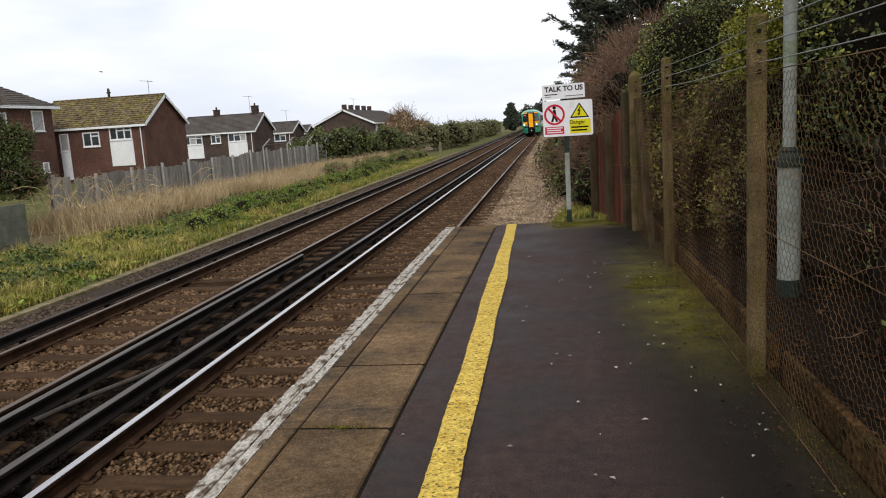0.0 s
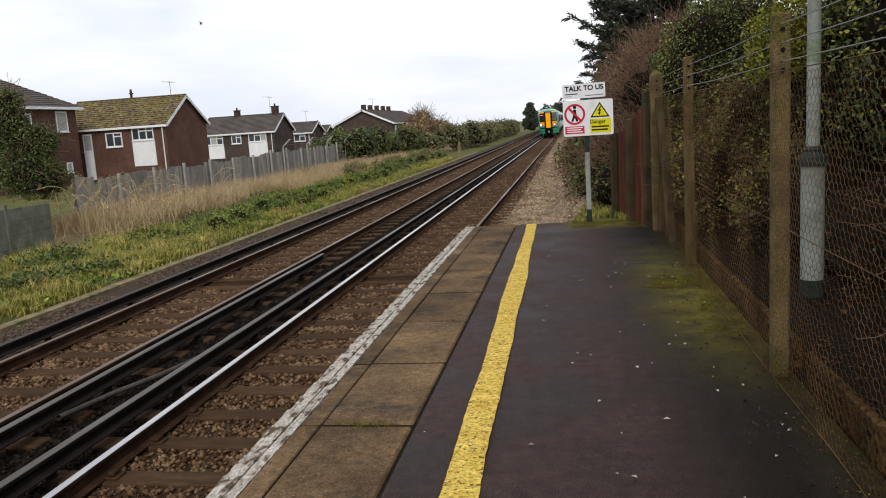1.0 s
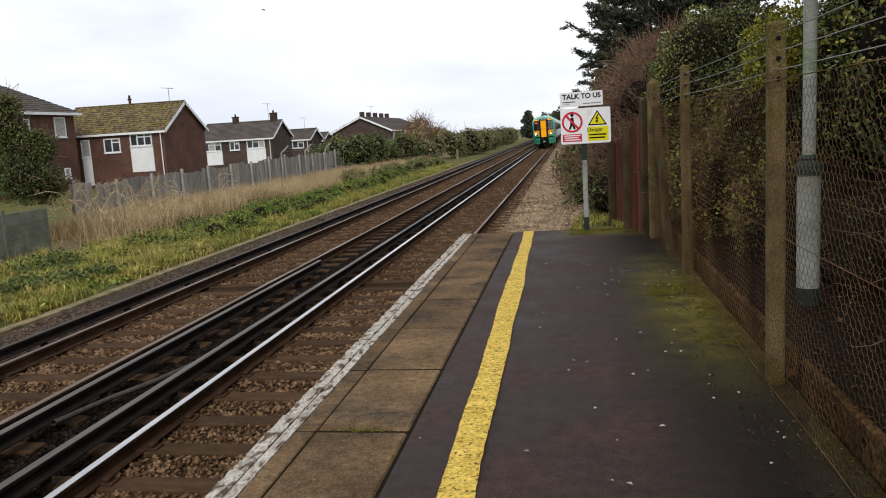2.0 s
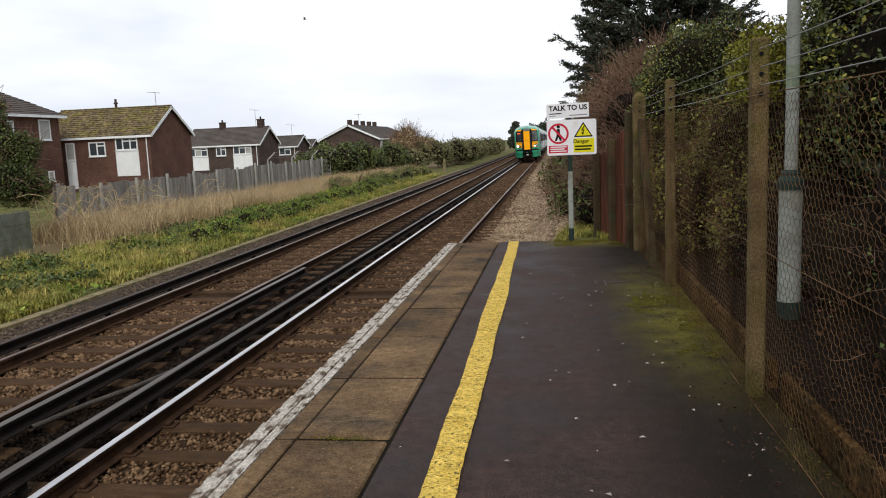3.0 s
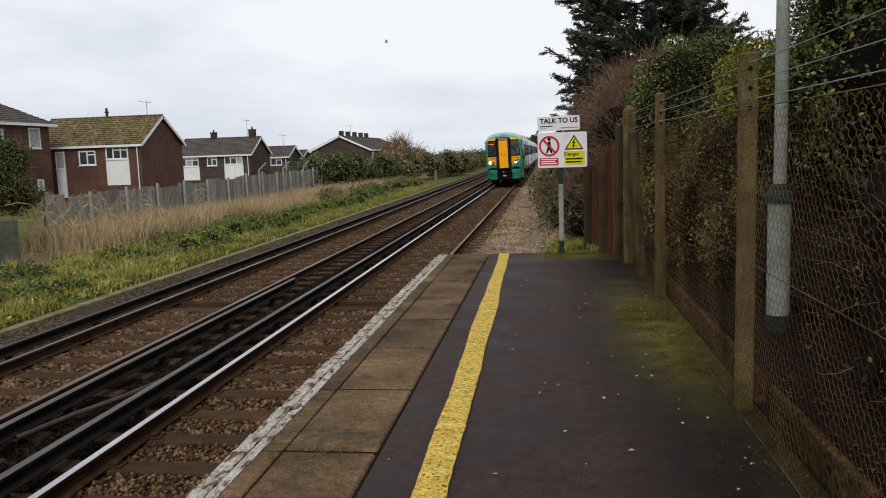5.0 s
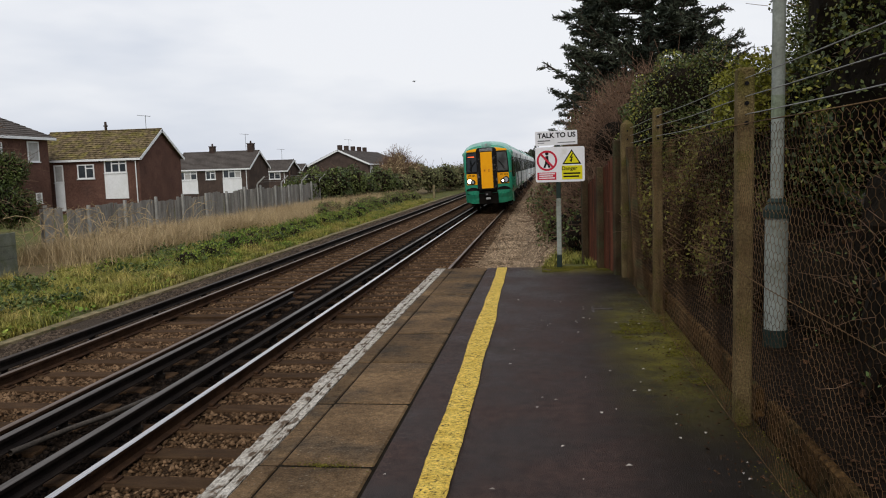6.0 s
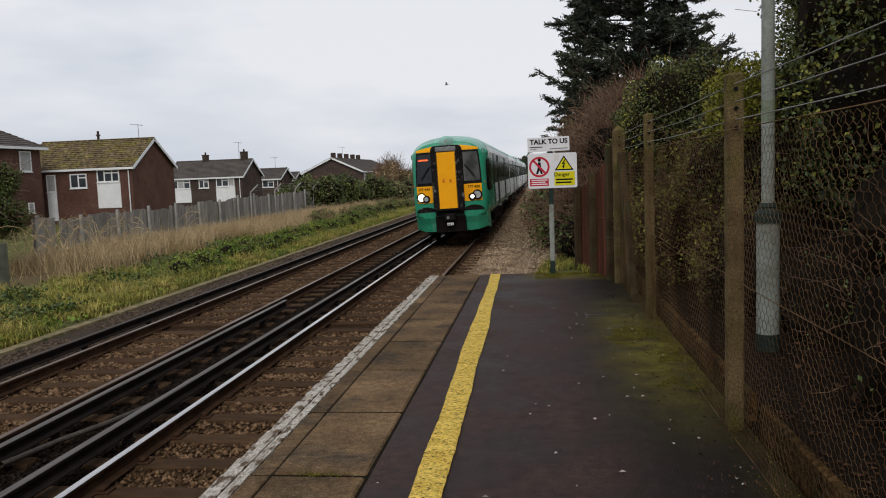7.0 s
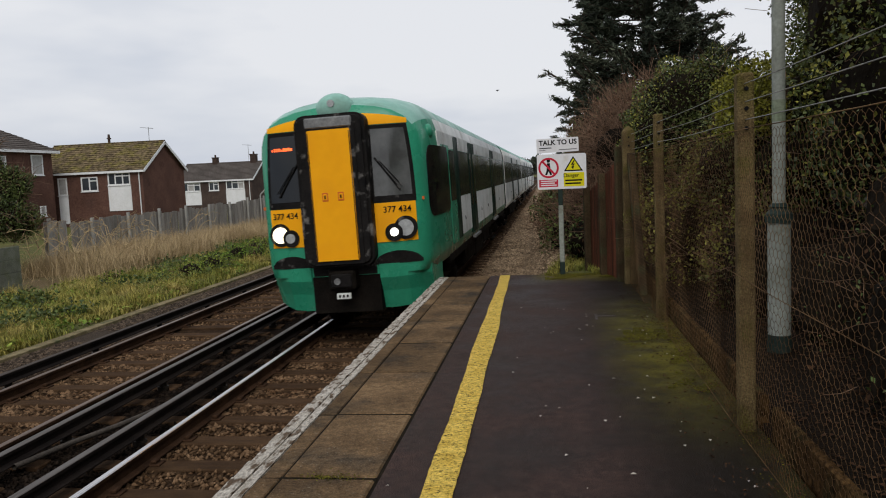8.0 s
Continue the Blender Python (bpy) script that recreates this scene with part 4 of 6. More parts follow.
def train():
    t = thing("electric_train", pose(TRACK_X, 119, RAIL_Z), "green and yellow electric multiple-unit train with lit headlight", "train")
    for c in range(4):
        cab = c == 0
        bm = body_bm(cab)
        coach = part("coach", bm, (T_GREEN if cab else T_WHITE, T_ROOF, T_UNDER, T_WHITE), t, "", at=pose(0, 20.45 * c, 0))
        coach["cab"] = int(cab)
        if cab:
            cab_front(coach)
        coach_sides(coach, cab)
        for y in (3.6, 16.5):
            bogie(coach, y)
            for k in (-1.3, 1.3):
                w = wheelset(coach, y + k)
                if cab:
                    WHEELS.append((w, y + k))
        del coach["cab"]
    return t


TRAIN = train()
TRAIN_Y = [(0, 119.0), (0.5, 114.1), (1, 109.0), (2.5, 92.0), (3, 85.5), (3.5, 78.6), (4, 71.3), (5.5, 50.6), (6, 43.3), (6.5, 35.75), (7, 28.0), (7.5, 20.2), (8, 12.3)]


def train_at(t):
    """The train's place along the line, gliding between the rows."""
    ts, ys = [a for a, _ in TRAIN_Y], [b for _, b in TRAIN_Y]
    m = [(ys[1] - ys[0]) / (ts[1] - ts[0])] + [(ys[i + 1] - ys[i - 1]) / (ts[i + 1] - ts[i - 1]) for i in range(1, len(ts) - 1)] + [(ys[-1] - ys[-2]) / (ts[-1] - ts[-2])]
    i = max(k for k in range(len(ts) - 1) if ts[k] <= t + 1e-9)
    h = ts[i + 1] - ts[i]
    u = (t - ts[i]) / h
    return (2 * u ** 3 - 3 * u ** 2 + 1) * ys[i] + (u ** 3 - 2 * u ** 2 + u) * h * m[i] + (-2 * u ** 3 + 3 * u ** 2) * ys[i + 1] + (u ** 3 - u ** 2) * h * m[i + 1]


# ---- fence, posts and sign on the platform ----
def concrete_post(m, w, d, h, label, peak=0.0, lean=0.0):
    t = thing("fence_post", m @ pose(0, 0, 0, 0, lean, 0), label, "fence post", "concrete fence posts")
    bm = bmesh.new()
    box(bm, -w / 2, w / 2, -d / 2, d / 2, -0.25, h, bevel=0.012)
    if peak:
        v = bmesh.ops.create_cone(bm, cap_ends=True, segments=4, radius1=w * 0.68, radius2=0.02, depth=peak)["verts"]
        bmesh.ops.transform(bm, matrix=Matrix.Translation((0, 0, h + peak / 2 - 0.002)) @ Matrix.Rotation(radians(45), 4, "Z"), verts=v)
    part("shaft", bm, POST_CONCRETE, t)
    for k in range(3):
        bm = bmesh.new()
        v = cyl(bm, 0.012, 0.012, seg=8)
        bmesh.ops.transform(bm, matrix=pose(0.0, -d / 2 + 0.002, h - 0.09 - 0.11 * k, 90, 0, 0), verts=v)
        part("wire_hole", bm, SIGN_BLACK, t)
    return t


POSTS = [(1.108, 1.95, 2.06), (1.108, 5.67, 2.07), (1.12, 9.29, 2.10)]
for px, py, ph in POSTS:
    concrete_post(pose(px, py, 0), 0.092, 0.10, ph, "weathered square concrete fence post with wire holes", lean=0.0)
concrete_post(pose(1.065, 11.8, 0), 0.16, 0.16, 2.06, "thick weathered concrete end post with pointed cap", peak=0.06)


def brace():
    bm = bmesh.new()
    v = box(bm, -0.05, 0.05, -0.05, 0.05, 0, 2.05, bevel=0.01)
    bmesh.ops.transform(bm, matrix=look((1.11, 10.75, -0.05), (1.09, 11.72, 1.7)) @ pose(0, 0, 0, 180), verts=bm.verts)
    tagged(part("fence_brace", bm, CONCRETE_DARK), "slanting concrete brace of the end fence post", "fence brace")


brace()


def wire_fence():
    t = thing("wire_fence", pose(0, 0, 0), "rusty hexagonal wire netting hung between concrete posts", "fence")
    # netting: hexagonal cells with twisted uprights
    segs = []
    cw, rise, up = 0.060, 0.017, 0.021
    y0, y1, z0, z1 = 1.95, 11.75, 0.02, 1.745
    rows = int((z1 - z0) / (rise + up))
    cols = int((y1 - y0) / cw)

    def sway(y, z):
        return 1.058 + 0.012 * math.sin(y * 2.1 + z * 1.3) + 0.010 * math.sin(y * 5.3 - z * 3.1)
    for r in range(rows):
        z = z0 + r * (rise + up)
        off = 0.5 * (r % 2)
        for c in range(cols):
            y = y0 + (c + off) * cw
            j = 0.006 * math.sin(c * 12.9 + r * 7.3)
            a, b = (sway(y, z), y + j, z), (sway(y, z + up), y + j, z + up)
            segs.append((a, b))
            for s in (-1, 1):
                yy = y + s * cw / 2
                segs.append((b, (sway(yy, z + up + rise), yy, z + up + rise)))
    part("netting", tube_mesh("netting", segs, 0.0012, WIRE), None, t)

    def line(name, za, zb, r, material, x=1.05, wave=0.006, ya=1.95, yb=11.75):
        pts = []
        n = 60
        for k in range(n + 1):
            y = ya + (yb - ya) * k / n
            pts.append((x + wave * math.sin(y * 3.0 + za * 9), y, za + (zb - za) * k / n - 0.012 * math.sin(math.pi * ((y - 1.95) % 3.66) / 3.66)))
        part(name, tube_mesh(name, [(p, q) for p, q in zip(pts, pts[1:])], r, material, 5), None, t)
    line("top_strand", 1.75, 1.75, 0.0028, WIRE)
    line("middle_strand", 0.93, 0.93, 0.002, WIRE)
    line("bottom_strand", 0.03, 0.03, 0.0022, WIRE)
    for z in (1.80, 1.90, 2.0):
        line("top_wire", z, z + 0.02, 0.003, WIRE_GREY, 1.1, 0.004)


wire_fence()


def gravel_boards():
    t = thing("gravel_board", pose(0, 0, 0), "low brown concrete boards along the foot of the fence", "gravel board", kind="structure")
    for k, y in enumerate((1.95, 5.67, 9.29)):
        bm = bmesh.new()
        box(bm, 1.205, 1.255, y + 0.06, y + 3.55, -0.1, 0.19, bevel=0.01)
        part("board", bm, SOIL_BOARD, t)


gravel_boards()


def lamp_post():
    t = thing("lamp_post", pose(1.815, 7.55, 0.02), "grey-white painted tubular lamp post with dark green base", "lamp post")
    bm = bmesh.new()
    cyl(bm, 0.095, 0.20, (0, 0, -0.05), seg=24)
    part("base", bm, POLE_GREEN, t, smooth=False)
    bm = bmesh.new()
    cyl(bm, 0.088, 0.95, (0, 0, 0.15), seg=28)
    part("lower_tube", bm, POLE_PAINT, t, smooth=False)
    bm = bmesh.new()
    cyl(bm, 0.105, 0.07, (0, 0, 1.06), seg=28)
    cyl(bm, 0.098, 0.05, (0, 0, 1.13), 0.06, seg=28)
    cyl(bm, 0.075, 0.03, (0, 0, 1.185), 0.055, seg=28)
    part("collar", bm, POLE_GREEN, t)
    bm = bmesh.new()
    cyl(bm, 0.05, 4.2, (0, 0, 1.2), seg=24)
    part("upper_tube", bm, POLE_PAINT, t)
    # Added band that tints the pole green where leaves hang before it.
    bm = bmesh.new()
    cyl(bm, 0.0515, 0.17, (0, 0, 1.86), seg=24)
    part("green_tint_band", bm, POLE_TINT, t, "green band added for the tint of leaves before the pole")


lamp_post()


def flat_poly(name, pts, y, material, parent, thick=0.002, label=""):
    bm = bmesh.new()
    f = bm.faces.new([bm.verts.new((x, y, z)) for x, z in pts])
    g = bmesh.ops.extrude_face_region(bm, geom=[f])
    for v in g["geom"]:
        if isinstance(v, bmesh.types.BMVert):
            v.co.y = y - thick
    bmesh.ops.recalc_face_normals(bm, faces=bm.faces)
    return part(name, bm, material, parent, label)


def ring_poly(name, cx, cz, r, w, y, material, parent):
    bm = bmesh.new()
    n = 40
    a = [[bm.verts.new((cx + q * math.cos(6.28318 * k / n), yy, cz + q * math.sin(6.28318 * k / n))) for k in range(n)] for q in (r, r - w) for yy in (y, y - 0.002)]
    for k in range(n):
        j = (k + 1) % n
        bm.faces.new((a[1][k], a[1][j], a[3][j], a[3][k]))
        bm.faces.new((a[0][k], a[0][j], a[1][j], a[1][k]))
        bm.faces.new((a[2][k], a[2][j], a[3][j], a[3][k]))
    return part(name, bm, material, parent)


def warning_sign():
    t = thing("warning_sign", pose(0.165, 12.85, 0, 0, 0, 0), "white warning sign on a post at the platform end", "sign")
    boxpart("post", (-0.036, 0.036, 0.01, 0.075, 0.19, 1.05), POLE_PAINT, t, bevel=0.012)
    boxpart("post_foot", (-0.039, 0.039, 0.007, 0.078, -0.1, 0.19), POLE_GREEN, t, bevel=0.008)
    boxpart("post_head", (-0.034, 0.034, 0.012, 0.072, 1.05, 1.95), POLE_GREEN, t, bevel=0.008)
    for z in (1.42, 1.70):
        boxpart("bracket", (-0.07, 0.07, -0.004, 0.012, z - 0.02, z + 0.02), T_GREY, t)
    # main plate
    bm = rounded_bm(-0.335, 0.39, 1.295, 1.815, -0.012, -0.006, 0.03)
    plate = part("plate", bm, SIGN_WHITE, t, "white plate with two warnings")
    y = -0.0125
    ring_poly("prohibition_ring", -0.165, 1.615, 0.152, 0.03, y, SIGN_RED, plate)
    flat_poly("prohibition_bar", [(-0.165 - 0.105, 1.72 - 0.012), (-0.165 - 0.085, 1.72 + 0.012), (-0.165 + 0.105, 1.51 + 0.012), (-0.165 + 0.085, 1.51 - 0.012)], y - 0.0025, SIGN_RED, plate)
    # plain upright shape behind the bar
    flat_poly("plain_shape", [(-0.195, 1.58), (-0.185, 1.685), (-0.145, 1.685), (-0.135, 1.58), (-0.115, 1.51), (-0.145, 1.51), (-0.165, 1.565), (-0.190, 1.51), (-0.220, 1.51)], y, SIGN_BLACK, plate, 0.0015)
    flat_poly("plain_dot", [(-0.165 + 0.026 * math.cos(a * 0.5236), 1.718 + 0.026 * math.sin(a * 0.5236)) for a in range(12)], y, SIGN_BLACK, plate, 0.0015)
    flat_poly("red_panel", [(-0.31, 1.33), (-0.03, 1.33), (-0.03, 1.44), (-0.31, 1.44)], y, SIGN_RED, plate)
    for k in range(3):
        boxpart("text_bar", (-0.285, -0.05 - 0.03 * (k % 2), y - 0.004, y - 0.002, 1.411 - 0.031 * k, 1.426 - 0.031 * k), SIGN_WHITE, plate)
    flat_poly("triangle_border", [(0.06, 1.555), (0.34, 1.555), (0.20, 1.775)], y, SIGN_BLACK, plate)
    flat_poly("triangle_field", [(0.092, 1.574), (0.308, 1.574), (0.20, 1.744)], y - 0.0025, SIGN_YELLOW, plate)
    flat_poly("lightning_bolt", [(0.205, 1.715), (0.165, 1.645), (0.195, 1.65), (0.180, 1.615), (0.165, 1.62), (0.195, 1.58), (0.212, 1.632), (0.198, 1.627), (0.225, 1.668), (0.195, 1.662), (0.222, 1.71)], y - 0.005, SIGN_BLACK, plate)
    flat_poly("yellow_panel", [(0.055, 1.33), (0.355, 1.33), (0.355, 1.535), (0.055, 1.535)], y, SIGN_YELLOW, plate)
    words("warning_word", "Danger", 0.078, SIGN_BLACK, plate, pose(0.165, y - 0.0035, 1.492, 90, 0, 0) @ Matrix.Diagonal((1.0, 1.0, 1.0, 1)))
    for k in range(2):
        boxpart("text_bar", (0.075, 0.325 - 0.02 * k, y - 0.004, y - 0.002, 1.408 - 0.045 * k, 1.430 - 0.045 * k), SIGN_BLACK, plate)
    # upper plate, a little askew
    bm = rounded_bm(-0.30, 0.32, 1.842, 2.052, -0.012, -0.006, 0.012)
    top = part("upper_plate", bm, SIGN_WHITE, t, "white plate lettered TALK TO US", at=pose(0, 0, 0, 0, -1.0, 0))
    words("lettering", "TALK TO US", 0.100, SIGN_BLACK, top, pose(0.015, y - 0.0005, 1.985, 90, 0, 0), bold=0.032)
    boxpart("text_bar", (-0.265, -0.08, y - 0.002, y, 1.905, 1.918), SIGN_BLACK, top)
    boxpart("text_bar", (-0.265, -0.17, y - 0.002, y, 1.875, 1.884), T_GREY, top)
    boxpart("text_bar", (0.03, 0.29, y - 0.002, y, 1.872, 1.884), T_GREY, top)


warning_sign()


def board_fence():
    """Reddish close boards that step down beyond the end post."""
    t = thing("board_fence", pose(0, 0, 0), "old reddish-brown close-boarded fence stepping down past the platform", "fence")
    a, b = Vector((1.0, 12.05, 0)), Vector((0.62, 13.7, 0))
    n = 15
    d = (b - a) / n
    turn = math.degrees(math.atan2(d.y, d.x))
    for k in range(n):
        p = a + d * (k + 0.5)
        h = 1.72 - 0.55 * k / n + random.uniform(-0.015, 0.015)
        bm = bmesh.new()
        box(bm, -0.062, 0.062, -0.009, 0.009, -0.1, h, bevel=0.003)
        part("board", bm, BOARD, t, at=pose(p.x, p.y, 0, 0, random.uniform(-0.6, 0.6), turn + random.uniform(-6, 6)))
    for k, h in ((0.3, 1.86), (7.5, 1.50), (14.8, 1.30)):
        p = a + d * k
        bm = bmesh.new()
        box(bm, -0.05, 0.05, -0.05, 0.05, -0.1, h, bevel=0.012)
        part("post", bm, CONCRETE_DARK, t, at=pose(p.x - 0.04, p.y - 0.06, 0, 0, 0, turn))


board_fence()


# ---- litter and moss on the platform ----
def litter():
    spots = [(0.24, 6.62), (0.10, 7.75), (0.72, 5.6), (0.30, 5.8), (0.86, 5.45), (0.62, 6.5), (-0.86, 4.75), (-0.1, 5.9), (0.98, 5.0), (0.55, 9.5), (0.85, 9.3), (-0.3, 4.6), (0.05, 5.2)]
    spots += [(random.triangular(-0.5, 1.02, 0.95), random.uniform(3.6, 10)) for _ in range(55)]
    c = np.array([(x, y, 0.012) for x, y in spots])
    n = len(c)
    a = RNG.uniform(0, 6.28, n)
    s = RNG.uniform(0.006, 0.017, n)[:, None]
    d = np.stack([np.cos(a), np.sin(a), np.zeros(n)], 1)
    e = np.stack([-np.sin(a), np.cos(a), np.zeros(n)], 1)
    up = np.array([0, 0, 0.006])
    v = np.stack([c - d * s * 1.3, c + e * s * 0.7 + up, c + d * s, c - e * s * 0.8 + up], 1).reshape(-1, 3)
    me = raw_mesh("litter", v, np.arange(4 * n).reshape(n, 4), PALE_LITTER)
    tagged(new("litter", me), "small pale scraps and fallen petals on the asphalt", "litter", kind="stuff")


litter()

MOSS = mat("moss", (0.0975, 0.091, 0.013), (0.176, 0.156, 0.0234), 2.5, 0.95, bump=0, fine=20, grain=0.4, rand=0.4, island=True, spec=0.1)


def moss():
    pts = []
    for _ in range(26000):
        x, y = random.uniform(0.5, 1.15), random.uniform(6.2, 9.8)
        q = noise.noise((x * 2.2, y * 1.6, 3)) + 0.5 * noise.noise((x * 7, y * 7, 5))
        if q > 0.62 - 0.72 * smooth(0.25, 1.0, x) * (1 - abs(y - 7.9) / 2.4):
            pts.append((x, y, 0.008))
    for _ in range(9000):
        x, y = random.uniform(-0.1, 1.0), random.uniform(12.25, 12.93)
        if noise.noise((x * 3, y * 4, 9)) + 0.8 * (y - 12.5) > 0.02:
            pts.append((x, y, 0.008))
    for _ in range(260):
        x = random.gauss(-1.2, 0.08)
        pts.append((x, 4.875 + random.gauss(0, 0.018 if random.random() < 0.6 else 0.05), 0.004))
    for _ in range(2500):
        x, y = random.uniform(0.95, 1.19), random.uniform(3.5, 12)
        if noise.noise((x * 5, y * 3, 2)) > 0.12:
            pts.append((x, y, 0.010))
    p = np.array(pts)
    me = blade_mesh("moss", p, 0.005, 0.010, 0.9, MOSS)
    tagged(new("moss", me), "yellow-green moss creeping over the asphalt", "moss", kind="stuff")


moss()


# ---- planting ----
def clump_points(spheres, n, shell=0.45):
    """Points near the skin of a set of (x, y, z, radius) balls squeezed together, with gaps."""
    sp = np.array(spheres, float)
    w = sp[:, 3] ** 2
    i = RNG.choice(len(sp), n, p=w / w.sum())
    d = unit(n)
    r = sp[i, 3] * (1 - shell * RNG.uniform(0, 1, n) ** 1.5) * (1 + 0.18 * np.sin(d[:, 0] * 7 + i) * np.sin(d[:, 2] * 6 + 2 * i))
    p = sp[i, :3] + d * r[:, None] * np.array([1, 1, 0.9])
    return p, d


def core_mesh(name, spheres, material, k=0.72):
    bm = bmesh.new()
    for x, y, z, r in spheres:
        v = bmesh.ops.create_icosphere(bm, subdivisions=2, radius=r * k)["verts"]
        for q in v:
            q.co *= 1 + 0.22 * noise.noise(q.co * 2.0 / r + Vector((x, y, z)))
            q.co.z *= 0.9
            q.co += Vector((x, y, z))
    return mesh_of(name, bm, material)


def twig_segs(spheres, n, length):
    p, d = clump_points(spheres, n, 0.6)
    e = d * 0.7 + unit(n) * 0.8
    e[:, 2] += 0.25
    e /= np.linalg.norm(e, axis=1, keepdims=True)
    le = (length * RNG.uniform(0.4, 1.3, n))[:, None]
    mid = p + e * le * 0.5 + unit(n) * le * 0.08
    tip = p + e * le + unit(n) * le * 0.15
    return np.concatenate([np.stack([p, mid], 1), np.stack([mid, tip], 1)])


# Near-black colour paints the shade deep inside the shrubs.
SHADE = mat("shrub_inner_shade", (0.010, 0.0075, 0.005), (0.022, 0.016, 0.010), 2.5, 1.0, bump=0.6, fine=12, grain=0.5, spec=0.05)


def shrub(name, spheres, leaves, size, material, label, twigs=0, twig_len=0.5, twig_r=0.004, core=True, category="shrub", second=None, k=0.72, twig=None):
    t = thing(name, pose(0, 0, 0), label, category)
    if core:
        # Solid dark core stands in for inner shade and stops light passing through.
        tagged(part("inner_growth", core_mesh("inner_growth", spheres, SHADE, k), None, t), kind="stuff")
    p, d = clump_points(spheres, leaves)
    cut = int(len(p) * (0.72 if second else 1))
    tagged(part("foliage", leaf_mesh("foliage", p[:cut], size, material, out=d[:cut] * 0.5), None, t), kind="stuff")
    if second:
        part("withered_foliage", leaf_mesh("withered_foliage", p[cut:], size, second, out=d[cut:] * 0.5), None, t)["kind"] = "stuff"
    if twigs:
        tagged(part("twig_growth", tube_mesh("twig_growth", twig_segs(spheres, twigs, twig_len), twig_r, twig or TWIG), None, t), kind="stuff")
    return t


rs = random.Random(5)
# tangled growth behind the wire fence
low = [(rs.uniform(2.45, 3.0), -3.5 + 0.75 * k + rs.uniform(-0.2, 0.2), rs.uniform(0.2, 1.1), rs.uniform(0.8, 1.05)) for k in range(21)]
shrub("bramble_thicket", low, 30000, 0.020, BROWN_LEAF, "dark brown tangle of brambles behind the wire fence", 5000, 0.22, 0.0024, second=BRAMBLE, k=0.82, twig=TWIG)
# Hedge balls; the row runs on behind the camera to block sky light.
top = [(rs.uniform(2.9, 3.8), -6.5 + 0.8 * k + rs.uniform(-0.3, 0.3), rs.uniform(1.7, 4.3), rs.uniform(0.8, 1.15)) for k in range(17)]
top += [(rs.uniform(3.6, 4.6), -6.0 + 0.95 * k, rs.uniform(2.6, 5.4), rs.uniform(0.9, 1.3)) for k in range(13)]
for k in range(9):
    yy = 7.5 + 0.95 * k
    for z in (1.9, 2.9, 3.9, 4.9):
        top.append((0.25 * (yy - 1) + 1.03 + rs.uniform(0, 0.5), yy + rs.uniform(-0.3, 0.3), z + rs.uniform(-0.3, 0.3), rs.uniform(0.75, 1.0)))
top += [(2.5, 10.5, 2.0, 0.6), (2.45, 11.5, 1.9, 0.7), (2.95, 11.8, 2.1, 0.7), (3.4, 12.8, 2.4, 0.8), (2.7, 10.0, 1.5, 0.7), (3.0, 10.6, 2.2, 0.6)]
# Unseen rear part, added only to shade the platform's right side.
shrub("evergreen_hedge", [q for q in top if q[1] < 1.5], 16000, 0.07, HEDGE_LEAF, "out-of-view evergreen hedge added to shade the platform", 300, 0.4, 0.004, k=0.7)
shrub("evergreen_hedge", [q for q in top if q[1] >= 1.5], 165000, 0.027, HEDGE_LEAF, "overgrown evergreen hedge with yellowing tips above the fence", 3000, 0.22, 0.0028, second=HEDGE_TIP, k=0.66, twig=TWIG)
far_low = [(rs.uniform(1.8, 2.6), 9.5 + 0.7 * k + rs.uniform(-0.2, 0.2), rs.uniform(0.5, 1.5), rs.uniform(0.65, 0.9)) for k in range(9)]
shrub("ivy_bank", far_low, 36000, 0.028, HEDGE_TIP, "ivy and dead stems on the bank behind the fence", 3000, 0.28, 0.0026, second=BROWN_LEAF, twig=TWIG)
shrub("yellow_shrub", [(2.0, 9.6, 2.3, 0.30), (2.22, 9.7, 2.45, 0.28), (1.95, 9.5, 2.02, 0.26), (2.2, 9.6, 2.1, 0.3)], 4200, 0.026, LIME_LEAF, "bright yellow-green shrub beside the lamp post", 160, 0.14, 0.003, core=False)
shrub("round_bush", [(2.2, 14.5, 2.55, 0.85), (2.72, 14.7, 2.75, 0.78), (1.85, 14.4, 2.1, 0.7), (2.6, 14.3, 1.8, 0.9), (3.1, 14.9, 2.5, 0.7), (1.9, 14.6, 1.3, 0.8), (2.9, 14.5, 1.2, 0.9)], 52000, 0.026, HEDGE_LEAF, "rounded evergreen bush behind the end of the fence", 900, 0.25, 0.0035, second=HEDGE_TIP)
brown = [(1.35, 16.0, 1.9, 0.8), (1.9, 16.8, 2.4, 0.9), (1.2, 17.5, 1.7, 0.9), (1.5, 18.5, 2.3, 0.9), (2.2, 18.0, 2.6, 0.9), (1.3, 15.2, 0.9, 0.8), (1.1, 16.4, 0.7, 0.8), (1.0, 18.0, 0.7, 0.8)]
shrub("trailing_brambles", [(0.75, 15.6, 0.25, 0.6), (0.7, 16.6, 0.4, 0.7), (0.55, 17.8, 0.2, 0.75), (0.6, 19.0, 0.4, 0.8), (0.5, 20.4, 0.3, 0.8), (0.45, 22, 0.4, 0.9), (0.4, 24, 0.3, 0.9), (0.4, 26, 0.5, 1.0)], 9000, 0.05, BRAMBLE, "dark brambles spilling down beside the ballast", 1500, 0.5, 0.004, second=BROWN_LEAF)
shrub("bare_brown_shrub", brown, 5000, 0.03, BROWN_LEAF, "leafless brown shrub of many fine twigs", 9000, 0.42, 0.0036, k=0.6)
